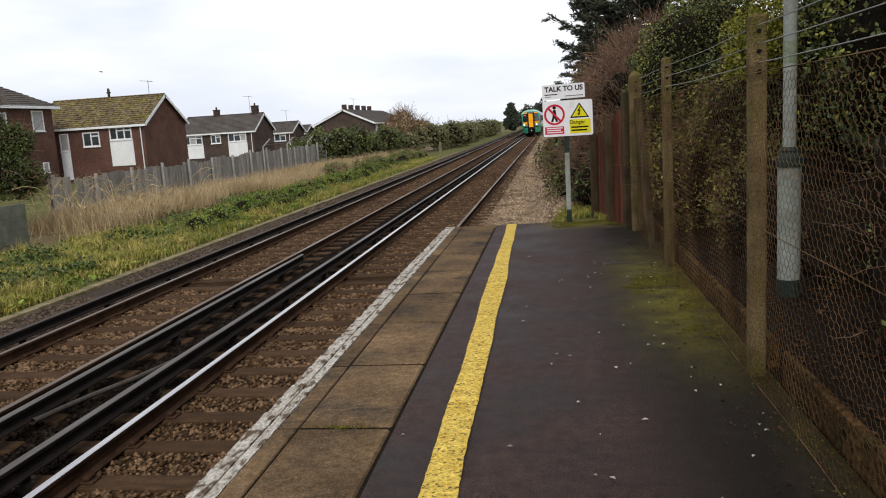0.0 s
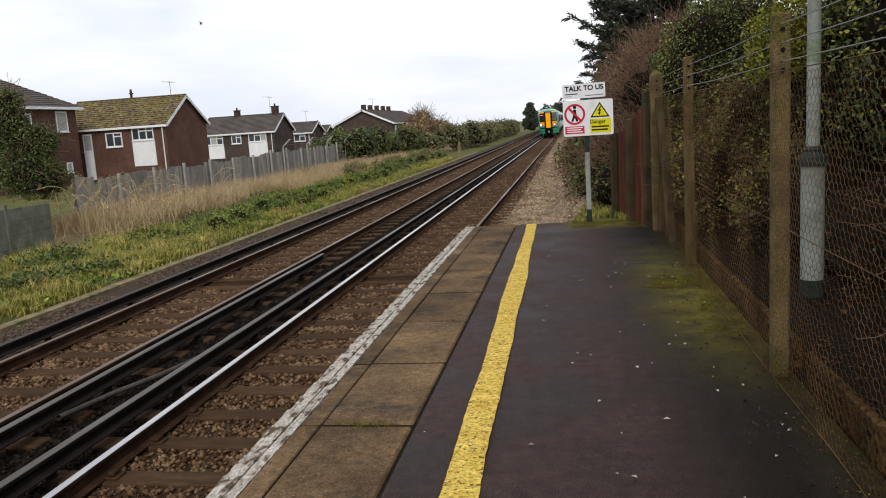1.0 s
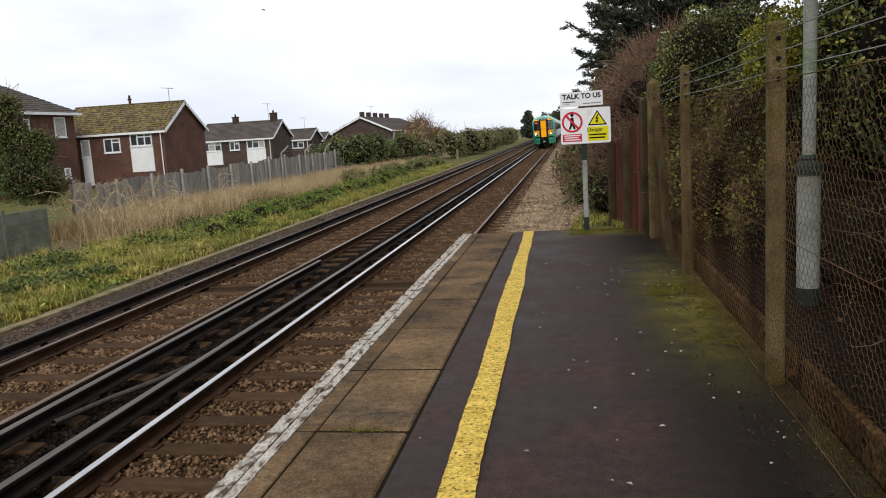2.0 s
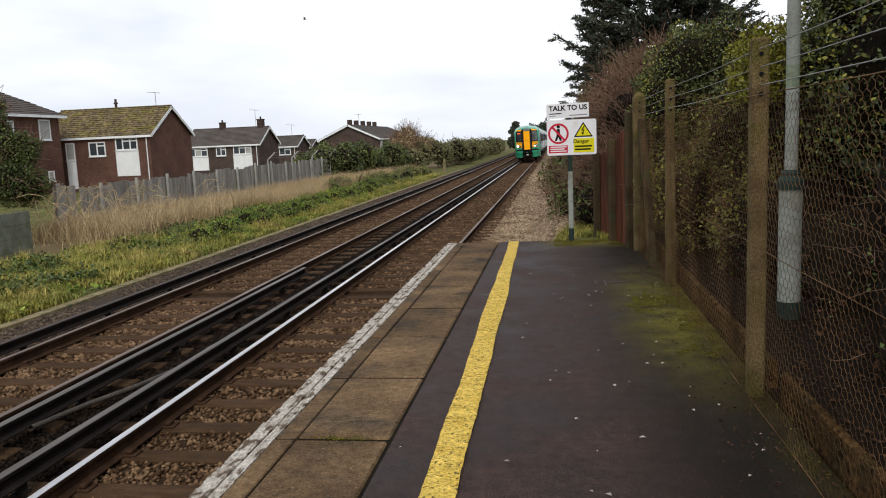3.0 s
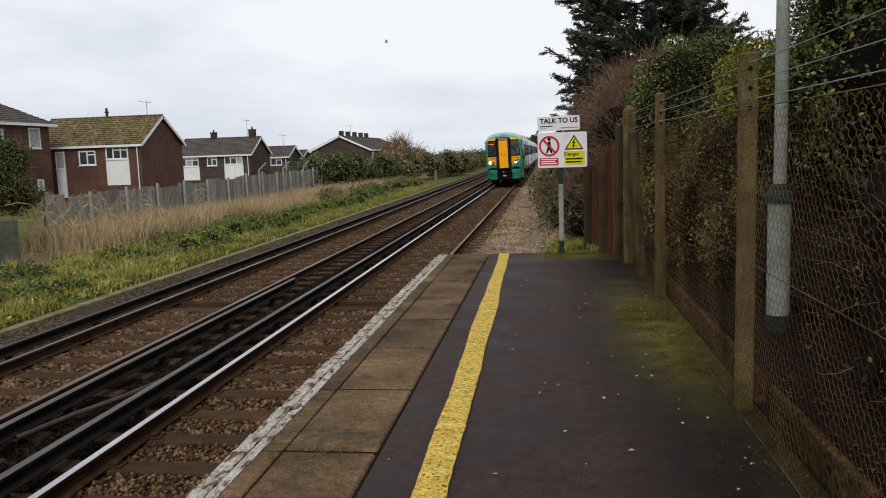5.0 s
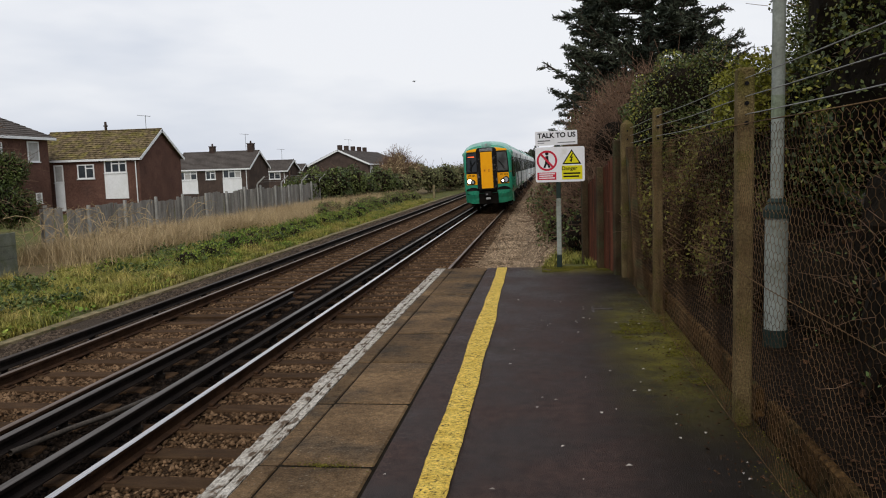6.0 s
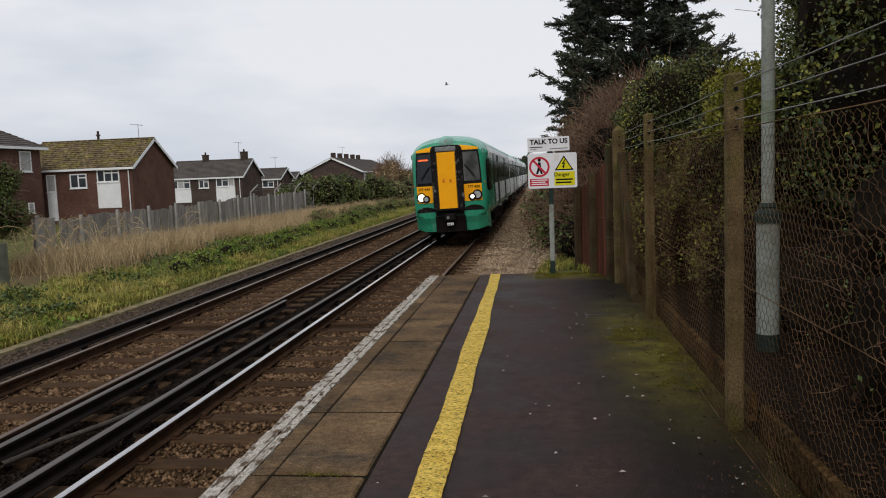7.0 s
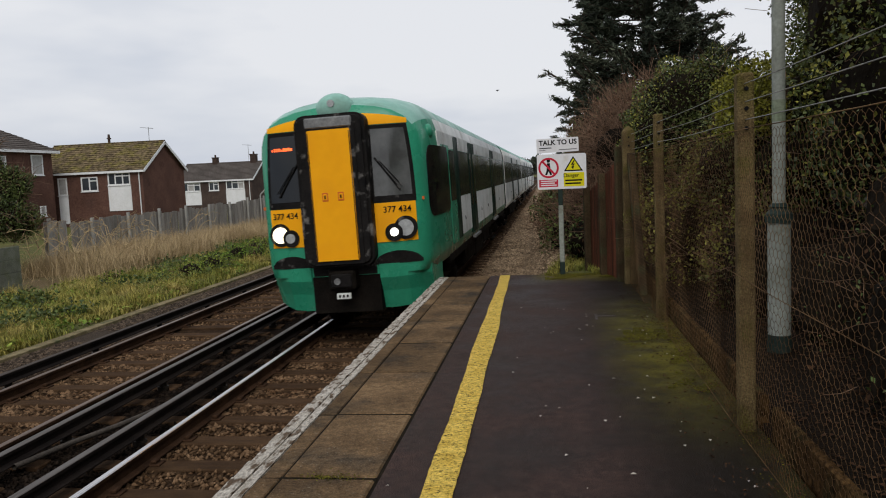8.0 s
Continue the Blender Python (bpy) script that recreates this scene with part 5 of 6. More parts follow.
line = [(1.25 + rs.uniform(-0.2, 0.25) + 0.15 * (k % 3), 19 + 1.5 * k, rs.uniform(0.3, 1.7), rs.uniform(1.0, 1.35)) for k in range(34)]
line += [(2.6 + rs.uniform(-0.3, 0.3), 21 + 2.6 * k, rs.uniform(1.8, 3.0), rs.uniform(1.4, 1.8)) for k in range(20)]
shrub("lineside_hedge", line, 42000, 0.085, BRAMBLE, "dense dark hedge along the railway past the platform", 1800, 0.5, 0.004, second=BROWN_LEAF)


def conifer(m, height, spread, label, n_branch=150, bare=0.16, needles=34):
    """A trunk with whorls of drooping limbs, each carrying flat sprays of needles with sky between them."""
    t = thing("conifer_tree", m, label, "tree", "conifers")
    bm = bmesh.new()
    rod(bm, (0, 0, -0.2), (0, 0, height), 0.28, 0.03, 10)
    limbs, cs, ds = [], [], []
    whorls = max(6, n_branch // 7)
    for k in range(n_branch):
        f = bare + (0.98 - bare) * (k // 7 + RNG.uniform(-0.45, 0.45) + 0.5) / whorls
        a = k * 2.39996 + RNG.uniform(-0.4, 0.4)
        reach = spread * max(0.02, 1 - f) ** 0.6 * RNG.uniform(0.5, 1.02)
        out = np.array([math.cos(a), math.sin(a), 0.0])
        side = np.array([-out[1], out[0], 0.0])
        root = np.array([0, 0, height * min(f, 0.985)])
        mid = root + out * reach * 0.55 + np.array([0, 0, reach * RNG.uniform(-0.04, 0.22)])
        tip = root + out * reach + np.array([0, 0, reach * RNG.uniform(-0.02, 0.5)])
        limbs += [(root, mid), (mid, tip)]
        for q in range(int(7 + reach * 6)):
            u = RNG.uniform(0.22, 1.0) ** 0.8
            p0 = root + (mid - root) * (u / 0.55) if u < 0.55 else mid + (tip - mid) * ((u - 0.55) / 0.45)
            sd = 1 if q % 2 else -1
            d = out * RNG.uniform(0.35, 0.9) + side * sd * RNG.uniform(0.3, 0.9) * (1.1 - 0.6 * u) + np.array([0, 0, RNG.uniform(-0.30, 0.50)])
            d /= np.linalg.norm(d)
            le = (0.32 + 0.10 * reach) * RNG.uniform(0.5, 1.1) * (1.15 - 0.6 * u)
            limbs.append((p0, p0 + d * le * 0.9))
            w = RNG.uniform(0.05, 1.0, needles)
            p = p0 + d * (le * w)[:, None] + RNG.normal(0, 1, (needles, 3)) * (0.035 + 0.05 * (1 - w))[:, None] * np.array([1, 1, 0.6])
            cs.append(p)
            ds.append(np.repeat(d[None], needles, 0))
    part("trunk", bm, BARK, t)
    limbs = np.array(limbs)
    thick = np.clip(0.012 + 0.010 * np.linalg.norm(limbs[:, 1] - limbs[:, 0], axis=1), 0.008, 0.035)
    tagged(part("limb_growth", tube_mesh("limb_growth", limbs, thick, BARK, 4), None, t), kind="stuff")
    tagged(part("crown", leaf_mesh("crown", np.concatenate(cs), 0.036, CONIFER, long=4.2, out=np.concatenate(ds) * 0.9), None, t), kind="stuff")
    return t


conifer(pose(3.2, 26.5, -0.1, 0, 0, 20), 16.0, 3.7, "tall dark conifer with ragged spreading branches", 430, 0.18, 24)
conifer(pose(10.6, 23.0, 0.2, 0, 0, 140), 11.0, 3.2, "dark conifer standing behind the hedge", 60, 0.16, 20)
conifer(pose(2.1, 37.0, -0.1, 0, 0, 75), 9.0, 2.3, "dark conifer farther along the line", 130, 0.1, 22)
conifer(pose(6.2, 12.5, 0.1, 0, 0, 200), 7.5, 2.3, "dark conifer close behind the fence", 110, 0.16, 22)


# ---- verge on the far side ----
VERGE_LEAF = mat("weed_leaf", (0.0918, 0.167, 0.0242), (0.248, 0.282, 0.055), 0.9, 0.7, bump=0, fine=6, grain=0.35, rand=0.5, island=True, spec=0.1)
TUSSOCK = mat("tussock_grass", (0.2052, 0.215, 0.0399), (0.4536, 0.36, 0.1155), 0.8, 0.8, bump=0, fine=5, grain=0.35, rand=0.45, island=True, spec=0.1)
def scatter(n, x0, x1, y0, y1, keep):
    out = []
    for _ in range(n):
        x, y = random.uniform(x0, x1), y0 + (y1 - y0) * random.random() ** 1.5
        if keep(x, y):
            out.append((x, y, ground_height(x, y) - 0.01))
    return np.array(out)


def verge():
    p = scatter(84000, -14.5, -9.2, 9, 62, lambda x, y: noise.noise((x * 0.8, y * 0.5, 4)) > -0.35 + 0.45 * smooth(11.5, 14.3, -x))
    tagged(new("verge_grass", blade_mesh("verge_grass", p, 0.19, 0.017, 1.1, GREEN_BLADE)), "rough green grass along the railway verge", "grass", kind="stuff")
    c = scatter(1900, -15.0, -9.4, 9, 66, lambda x, y: noise.noise((x * 0.7, y * 0.5, 14)) > -0.12)
    p = np.repeat(c, 42, 0) + RNG.normal(0, 0.085, (42 * len(c), 3)) * np.array([1, 1, 0])
    tagged(new("grass_tussocks", blade_mesh("grass_tussocks", p, np.repeat(RNG.uniform(0.2, 0.42, len(c)), 42), 0.011, 1.15, TUSSOCK)), "yellowing tussocks of longer grass on the verge", "grass", kind="stuff")
    c = scatter(1300, -13.6, -9.4, 9, 60, lambda x, y: noise.noise((x * 0.6, y * 0.4, 24)) > -0.1)
    p = np.repeat(c, 40, 0) + RNG.normal(0, 0.08, (40 * len(c), 3)) * np.array([1, 1, 0])
    tagged(new("green_tussocks", blade_mesh("green_tussocks", p, np.repeat(RNG.uniform(0.18, 0.36, len(c)), 40), 0.012, 1.2, GREEN_BLADE)), "lush green tussocks hanging over one another", "grass", kind="stuff")
    p = scatter(86000, -17.8, -11.9, 25, 76, lambda x, y: noise.noise((x * 0.5, y * 0.35, 8)) > 0.45 - 0.95 * smooth(12.2, 14.6, -x))
    tagged(new("dry_grass", blade_mesh("dry_grass", p, 0.85, 0.0065, 0.7, DRY_BLADE)), "tall dry straw-coloured grass by the fence", "grass", kind="stuff")
    p = scatter(9000, -14.0, -10.0, 14, 60, lambda x, y: noise.noise((x * 0.6, y * 0.4, 21)) > 0.12)
    p[:, 2] += RNG.uniform(0.05, 0.28, len(p))
    tagged(new("low_brambles", leaf_mesh("low_brambles", np.repeat(p, 4, 0) + RNG.normal(0, 0.07, (4 * len(p), 3)), 0.06, BRAMBLE)), "low green brambles trailing over the verge", "brambles", kind="stuff")
    p = scatter(3600, -0.6, 0.75, 13.0, 16.2, lambda x, y: x > -0.52 + 0.05 * (y - 13) and noise.noise((x * 1.4, y * 0.8, 6)) > -0.25)
    tagged(new("end_grass", blade_mesh("end_grass", p, 0.14, 0.014, 0.9, GREEN_BLADE)), "patch of green grass beyond the platform end", "grass", kind="stuff")


verge()
thicket = [(-10.1 - rs.uniform(0, 1.1) - 0.02 * k, 23 + 1.15 * k, -1.10 + rs.uniform(-0.08, 0.12), rs.uniform(0.42, 0.66)) for k in range(26)]
thicket += [(-10.9 - rs.uniform(0, 0.9), 27 + 0.9 * k, -1.05, rs.uniform(0.4, 0.6)) for k in range(22)]
thicket += [(-12.0 - rs.uniform(0, 1.3), 21 + 1.5 * k, -1.22 + rs.uniform(-0.05, 0.05), rs.uniform(0.35, 0.5)) for k in range(12)]
shrub("verge_brambles", thicket, 52000, 0.045, VERGE_LEAF, "bright green bramble patch beside the far track", 500, 0.5, 0.005, second=BRAMBLE)
mounds = [(-11.2 - rs.uniform(0, 2.6), 46 + 0.9 * k, -1.0 + rs.uniform(-0.1, 0.15), rs.uniform(0.4, 0.75)) for k in range(28)]
shrub("olive_mounds", mounds, 26000, 0.06, FAR_LEAF, "olive mounds of bramble and grass beside the line", 900, 0.5, 0.006, second=VERGE_LEAF)
bank = [(-18.8 + 0.55 * k + rs.uniform(-0.5, 0.5), 60 + 2.3 * k, rs.uniform(-0.3, 0.7), rs.uniform(1.2, 1.7)) for k in range(16)]
shrub("dark_hedge", bank[:8], 15000, 0.12, HEDGE_LEAF, "dark green hedge at the end of the garden fence", 300, 0.8, 0.012)
shrub("lineside_bushes", bank[8:] + [(-11.6 + rs.uniform(-0.6, 0.6), 95 + 4.5 * k, rs.uniform(-0.2, 0.7), rs.uniform(1.3, 1.8)) for k in range(16)], 26000, 0.15, FAR_LEAF, "olive-green bushes along the far side of the line", 700, 1.0, 0.014)
shrub("bare_shrub", [(-15.4, 80, 1.4, 1.3), (-14.2, 82, 1.2, 1.2), (-16.4, 83, 1.2, 1.2), (-15.2, 81, 2.4, 0.9)], 7000, 0.11, DRY_BLADE, "pale leafless shrub rising above the bushes", 2000, 1.1, 0.012, core=False)
shrub("garden_shrub", [(-17.3, 23.6, 0.9, 0.9), (-17.5, 24.0, 1.8, 0.85), (-17.8, 23.6, 2.7, 0.7), (-17.2, 24.3, 1.9, 0.65), (-18.4, 24.0, 1.5, 1.1), (-17.0, 24.2, 0.7, 0.7), (-18.4, 24.2, 2.8, 0.7), (-17.7, 23.7, 3.2, 0.5)], 34000, 0.045, HEDGE_LEAF, "dark green garden shrub by the concrete panels", 900, 0.6, 0.006, second=BRAMBLE)


def far_woods():
    sph = []
    for k in range(90):
        x = -420 + 9.3 * k + rs.uniform(-4, 4)
        if -60 < x < 0:
            continue
        sph.append((x, 420 + rs.uniform(-30, 60), rs.uniform(-1, 2.0), rs.uniform(3.5, 7)))
    t = tagged(new("far_woods"), "distant line of trees on the horizon", "woods", kind="stuff")
    part("inner_growth", core_mesh("inner_growth", sph, FAR_LEAF, 0.9), None, t)
    p, d = clump_points(sph, 9000)
    part("foliage", leaf_mesh("foliage", p, 0.8, FAR_LEAF), None, t)


far_woods()
shrub("far_tree", [(-9.0, 178, 1.0, 1.9), (-9.1, 178, 3.2, 1.5), (-9.0, 178, 4.6, 0.9)], 4500, 0.25, CONIFER, "dark narrow tree beside the distant line", category="tree")
shrub("far_trees", [(-9, 330, 3, 5), (-4, 335, 4.5, 5), (1, 330, 3.5, 5), (-14, 340, 1, 4), (6, 325, 3, 5), (14, 320, 3, 7)], 6500, 0.5, CONIFER, "dark distant trees where the line ends", category="trees")


# ---- fences on the far side ----
def garden_fence():
    t = thing("garden_fence", pose(0, 0, 0), "weathered grey boarded garden fence between concrete posts", "fence")
    y = 27.0
    k = 0
    while y < 62:
        h = 0.42 + 0.16 * smooth(36, 50, y) + 0.10 * noise.noise((y * 0.35, 0, 0)) + (0.10 if k % 13 < 6 else 0)
        bm = bmesh.new()
        box(bm, -0.012, 0.012, -0.128, 0.128, -1.3, h + random.uniform(-0.03, 0.03), bevel=0.003)
        if random.random() > 0.03:
            part("board", bm, GREY_BOARD, t, at=pose(-18 + random.uniform(-0.02, 0.02), y, 0, random.uniform(-0.8, 0.8), random.uniform(-1, 1), 0))
        else:
            bm.free()
        if k % 10 == 0:
            boxpart("post", (-17.93, -17.82, y - 0.06, y + 0.06, -1.3, h + 0.14), POST_GREY, t, bevel=0.01)
        y += 0.27
        k += 1
    for y in (48.0, 52.5, 57.0, 61.6):
        bm = bmesh.new()
        rod(bm, (-17.86, y, -1.2), (-17.86, y, 0.9), 0.05, seg=6)
        rod(bm, (-17.86, y, 0.9), (-17.45, y + 0.25, 1.35), 0.045, seg=6)
        part("cranked_post", bm, POST_GREY, t)
    for dx, dz in ((0.1, 1.0), (0.25, 1.16), (0.38, 1.32)):
        part("strand", tube_mesh("strand", [((-17.86 + dx, 48, dz), (-17.86 + dx, 61.8, dz))], 0.006, WIRE_GREY), None, t)


garden_fence()


def panel_fence():
    t = thing("concrete_panel_fence", pose(0, 0, 0), "grey-green concrete panel fence in the long grass", "fence")
    for k in range(4):
        y = 13.7 + 1.85 * k
        for j in range(4):
            boxpart("panel", (-14.80, -14.75, y + 0.06, y + 1.79, -1.3 + 0.36 * j, -0.945 + 0.36 * j), PANEL_GREY, t, bevel=0.006)
        boxpart("post", (-14.83, -14.72, y - 0.06, y + 0.06, -1.3, 0.25), PANEL_GREY, t, bevel=0.01)


panel_fence()


def marker_post():
    boxpart("marker_post", (-10.25, -10.05, 71.6, 71.8, -1.3, 0.0), CONCRETE, None, bevel=0.02)
    tagged(bpy.data.objects["marker_post"], "short pale concrete post beside the far track", "post")


marker_post()


def tall_dead_stems():
    p = scatter(1300, -16.4, -12.8, 22.8, 31, lambda x, y: noise.noise((x * 0.9, y * 0.6, 31)) > 0.08)
    tagged(new("dead_stems", blade_mesh("dead_stems", p, 1.45, 0.010, 0.8, DRY_BLADE)), "tall bleached dead stems leaning over the grass", "dead stems", kind="stuff")


tall_dead_stems()


def dead_canes():
    """Long arching bramble canes in a brown tangle."""
    segs, thick = [], []
    for x, y, z in scatter(150, -16.6, -12.6, 21.5, 29, lambda x, y: not (x < -13.9 and y < 22.8)):
        a, h, run = random.uniform(0, 6.28), random.uniform(0.7, 1.9), random.uniform(0.4, 1.8)
        d = Vector((math.cos(a), math.sin(a), 0))
        pts = [Vector((x, y, z)) + d * run * u + Vector((random.uniform(-0.04, 0.04), random.uniform(-0.04, 0.04), h * (1.9 * u - 1.15 * u * u) / 0.785)) for u in (0, 0.17, 0.33, 0.5, 0.67, 0.83, 1.0)]
        r = random.uniform(0.004, 0.010)
        for p, q in zip(pts, pts[1:]):
            segs.append((p, q))
            thick.append(r)
            if random.random() < 0.5:
                segs.append((q, q + Vector((random.uniform(-0.25, 0.25), random.uniform(-0.25, 0.25), random.uniform(-0.05, 0.3)))))
                thick.append(r * 0.5)
    tagged(new("dead_canes", tube_mesh("dead_canes", segs, thick, DRY_BLADE, 4)), "tangle of arching dead bramble canes", "brambles", kind="stuff")


dead_canes()




def weeds():
    p = scatter(42000, -14.4, -9.25, 9, 62, lambda x, y: noise.noise((x * 1.1, y * 0.7, 41)) + 0.4 * noise.noise((x * 3.7, y * 2.9, 43)) > 0.0)
    p[:, 2] += RNG.uniform(0.02, 0.17, len(p))
    tagged(new("verge_weeds", leaf_mesh("verge_weeds", p, 0.055, VERGE_LEAF, long=1.3)), "leafy green weeds among the verge grass", "weeds", kind="stuff")


weeds()


def dead_leaves():
    n = 4200
    x = np.concatenate([RNG.triangular(0.6, 1.15, 1.19, 1500), RNG.uniform(1.28, 2.6, n - 1500)])
    y = RNG.uniform(2.6, 12.6, n)
    z = np.array([0.012 if a < 1.2 else ground_height(a, b) + 0.012 for a, b in zip(x, y)])
    c = np.stack([x, y, z], 1)
    a = RNG.uniform(0, 6.28, n)
    s = (RNG.uniform(0.008, 0.022, n) * np.where(x < 1.2, 0.55, 1.0))[:, None]
    d = np.stack([np.cos(a), np.sin(a), np.zeros(n)], 1)
    e = np.stack([-np.sin(a), np.cos(a), np.zeros(n)], 1)
    up = np.array([0, 0, 0.008])
    v = np.stack([c - d * s * 1.3, c + e * s * 0.7 + up, c + d * s, c - e * s * 0.8 + up], 1).reshape(-1, 3)
    tagged(new("dead_leaves", raw_mesh("dead_leaves", v, np.arange(4 * n).reshape(n, 4), BROWN_LEAF)), "withered brown leaves gathered along the fence", "leaves", kind="stuff")


dead_leaves()


# ---- houses ----
BRICK = mat("red_brown_brick", (0.100, 0.052, 0.039), (0.150, 0.080, 0.061), 1.2, 0.9, bump=0.3, fine=9, grain=0.3, stain=(0.09, 0.05, 0.04), stain_scale=0.6)
BRICK_DARK = mat("dark_brick", (0.062, 0.045, 0.038), (0.095, 0.068, 0.056), 1.2, 0.9, bump=0.3, fine=9, grain=0.3)
TILE_MOSS = mat("mossy_roof_tile", (0.125, 0.092, 0.055), (0.20, 0.150, 0.085), 1.2, 0.9, bump=0.5, fine=4, grain=0.75, stain=(0.20, 0.17, 0.045), stain_scale=1.3, stain_at=(0.47, 0.72))
TILE_GREY = mat("grey_brown_roof_tile", (0.085, 0.072, 0.064), (0.125, 0.108, 0.096), 0.9, 0.9, bump=0.4, fine=7, grain=0.35)
UPVC = mat("white_cladding", (0.78, 0.78, 0.78), (0.70, 0.70, 0.69), 1.5, 0.45, bump=0.05, fine=10, grain=0.06)
PANE = mat("house_window_glass", (0.028, 0.034, 0.04), (0.07, 0.08, 0.09), 0.7, 0.1, bump=0, grain=0.1, spec=0.6)
CURTAIN = mat("net_curtain", (0.34, 0.33, 0.31), (0.42, 0.41, 0.39), 3, 0.9, bump=0.05, fine=20, grain=0.15)
LEAD = mat("chimney_dark_brick", (0.05, 0.035, 0.03), (0.08, 0.055, 0.045), 3, 0.9, bump=0.3, fine=12, grain=0.35)


def roof_slope(name, a, b, c, d, material, parent, courses=14):
    """Tiled slope: a, b along the eave, d, c along the ridge, each course lapping the one below."""
    a, b, c, d = (Vector(p) for p in (a, b, c, d))
    up = ((d - a).cross(b - a)).normalized()
    if up.z < 0:
        up = -up
    bm = bmesh.new()
    w, rows = 18, []
    for k in range(courses):
        for f, lift in ((k / courses, 0.055), ((k + 1) / courses, 0.015)):
            p, q = a.lerp(d, f), b.lerp(c, f)
            rows.append([bm.verts.new(p.lerp(q, i / w) + up * (lift + 0.008 * math.sin(i * 2.1 + k * 1.3))) for i in range(w + 1)])
    rows.insert(0, [bm.verts.new(a.lerp(b, i / w) - up * 0.03) for i in range(w + 1)])
    for r, t in zip(rows, rows[1:]):
        for i in range(w):
            bm.faces.new((r[i], r[i + 1], t[i + 1], t[i]))
    return part(name, bm, material, parent)


def window(parent, at, w, h, lights=2, curtain=0.0):
    """A white-framed window set in a wall that faces -y at the given pose."""
    fr = 0.095
    xs, bars = [-w / 2, -w / 2 + fr], [0]
    for k in range(1, lights):
        x = -w / 2 + w * k / lights
        bars.append(len(xs))
        xs += [x - fr / 2, x + fr / 2]
    bars.append(len(xs))
    xs += [w / 2 - fr, w / 2]
    zs = [0, fr, h * 0.68, h * 0.68 + fr, h - fr, h]
    bm = bmesh.new()
    vs = [[bm.verts.new((x, -0.05, z)) for x in xs] for z in zs]
    for a in range(5):
        for b in range(len(xs) - 1):
            if a in (0, 4) or b in bars or (a == 2 and b > 2):
                bm.faces.new((vs[a][b], vs[a][b + 1], vs[a + 1][b + 1], vs[a + 1][b]))
    bmesh.ops.delete(bm, geom=[q for q in bm.verts if not q.link_faces], context="VERTS")
    g = bmesh.ops.extrude_face_region(bm, geom=list(bm.faces))
    for q in g["geom"]:
        if isinstance(q, bmesh.types.BMVert):
            q.co.y = 0.05
    bmesh.ops.recalc_face_normals(bm, faces=bm.faces)
    fo = part("window", bm, UPVC, parent, at=at)
    for k in range(lights):
        x0, x1 = -w / 2 + w * k / lights + fr / 2, -w / 2 + w * (k + 1) / lights - fr / 2
        boxpart("pane", (x0, x1, -0.006, 0.006, fr * 0.6, h - fr * 0.6), CURTAIN if random.random() < curtain else PANE, fo)
    boxpart("sill", (-w / 2 - 0.05, w / 2 + 0.05, -0.10, 0.0, -0.06, -0.002), UPVC, fo)
    return fo


def trim(parent, a, b, w=0.20, t=0.05, name="bargeboard", out=(0, 0, 0)):
    a, b = Vector(a) + Vector(out), Vector(b) + Vector(out)
    d = b - a
    bm = bmesh.new()
    box(bm, 0, d.length, -t / 2, t / 2, -w, 0.0)
    x = d.normalized()
    y = Vector((0, 0, 1)).cross(x).normalized()
    z = x.cross(y)
    m = Matrix((x, y, z)).transposed().to_4x4()
    m.translation = a
    bmesh.ops.transform(bm, matrix=m, verts=bm.verts)
    return part(name, bm, UPVC, parent)


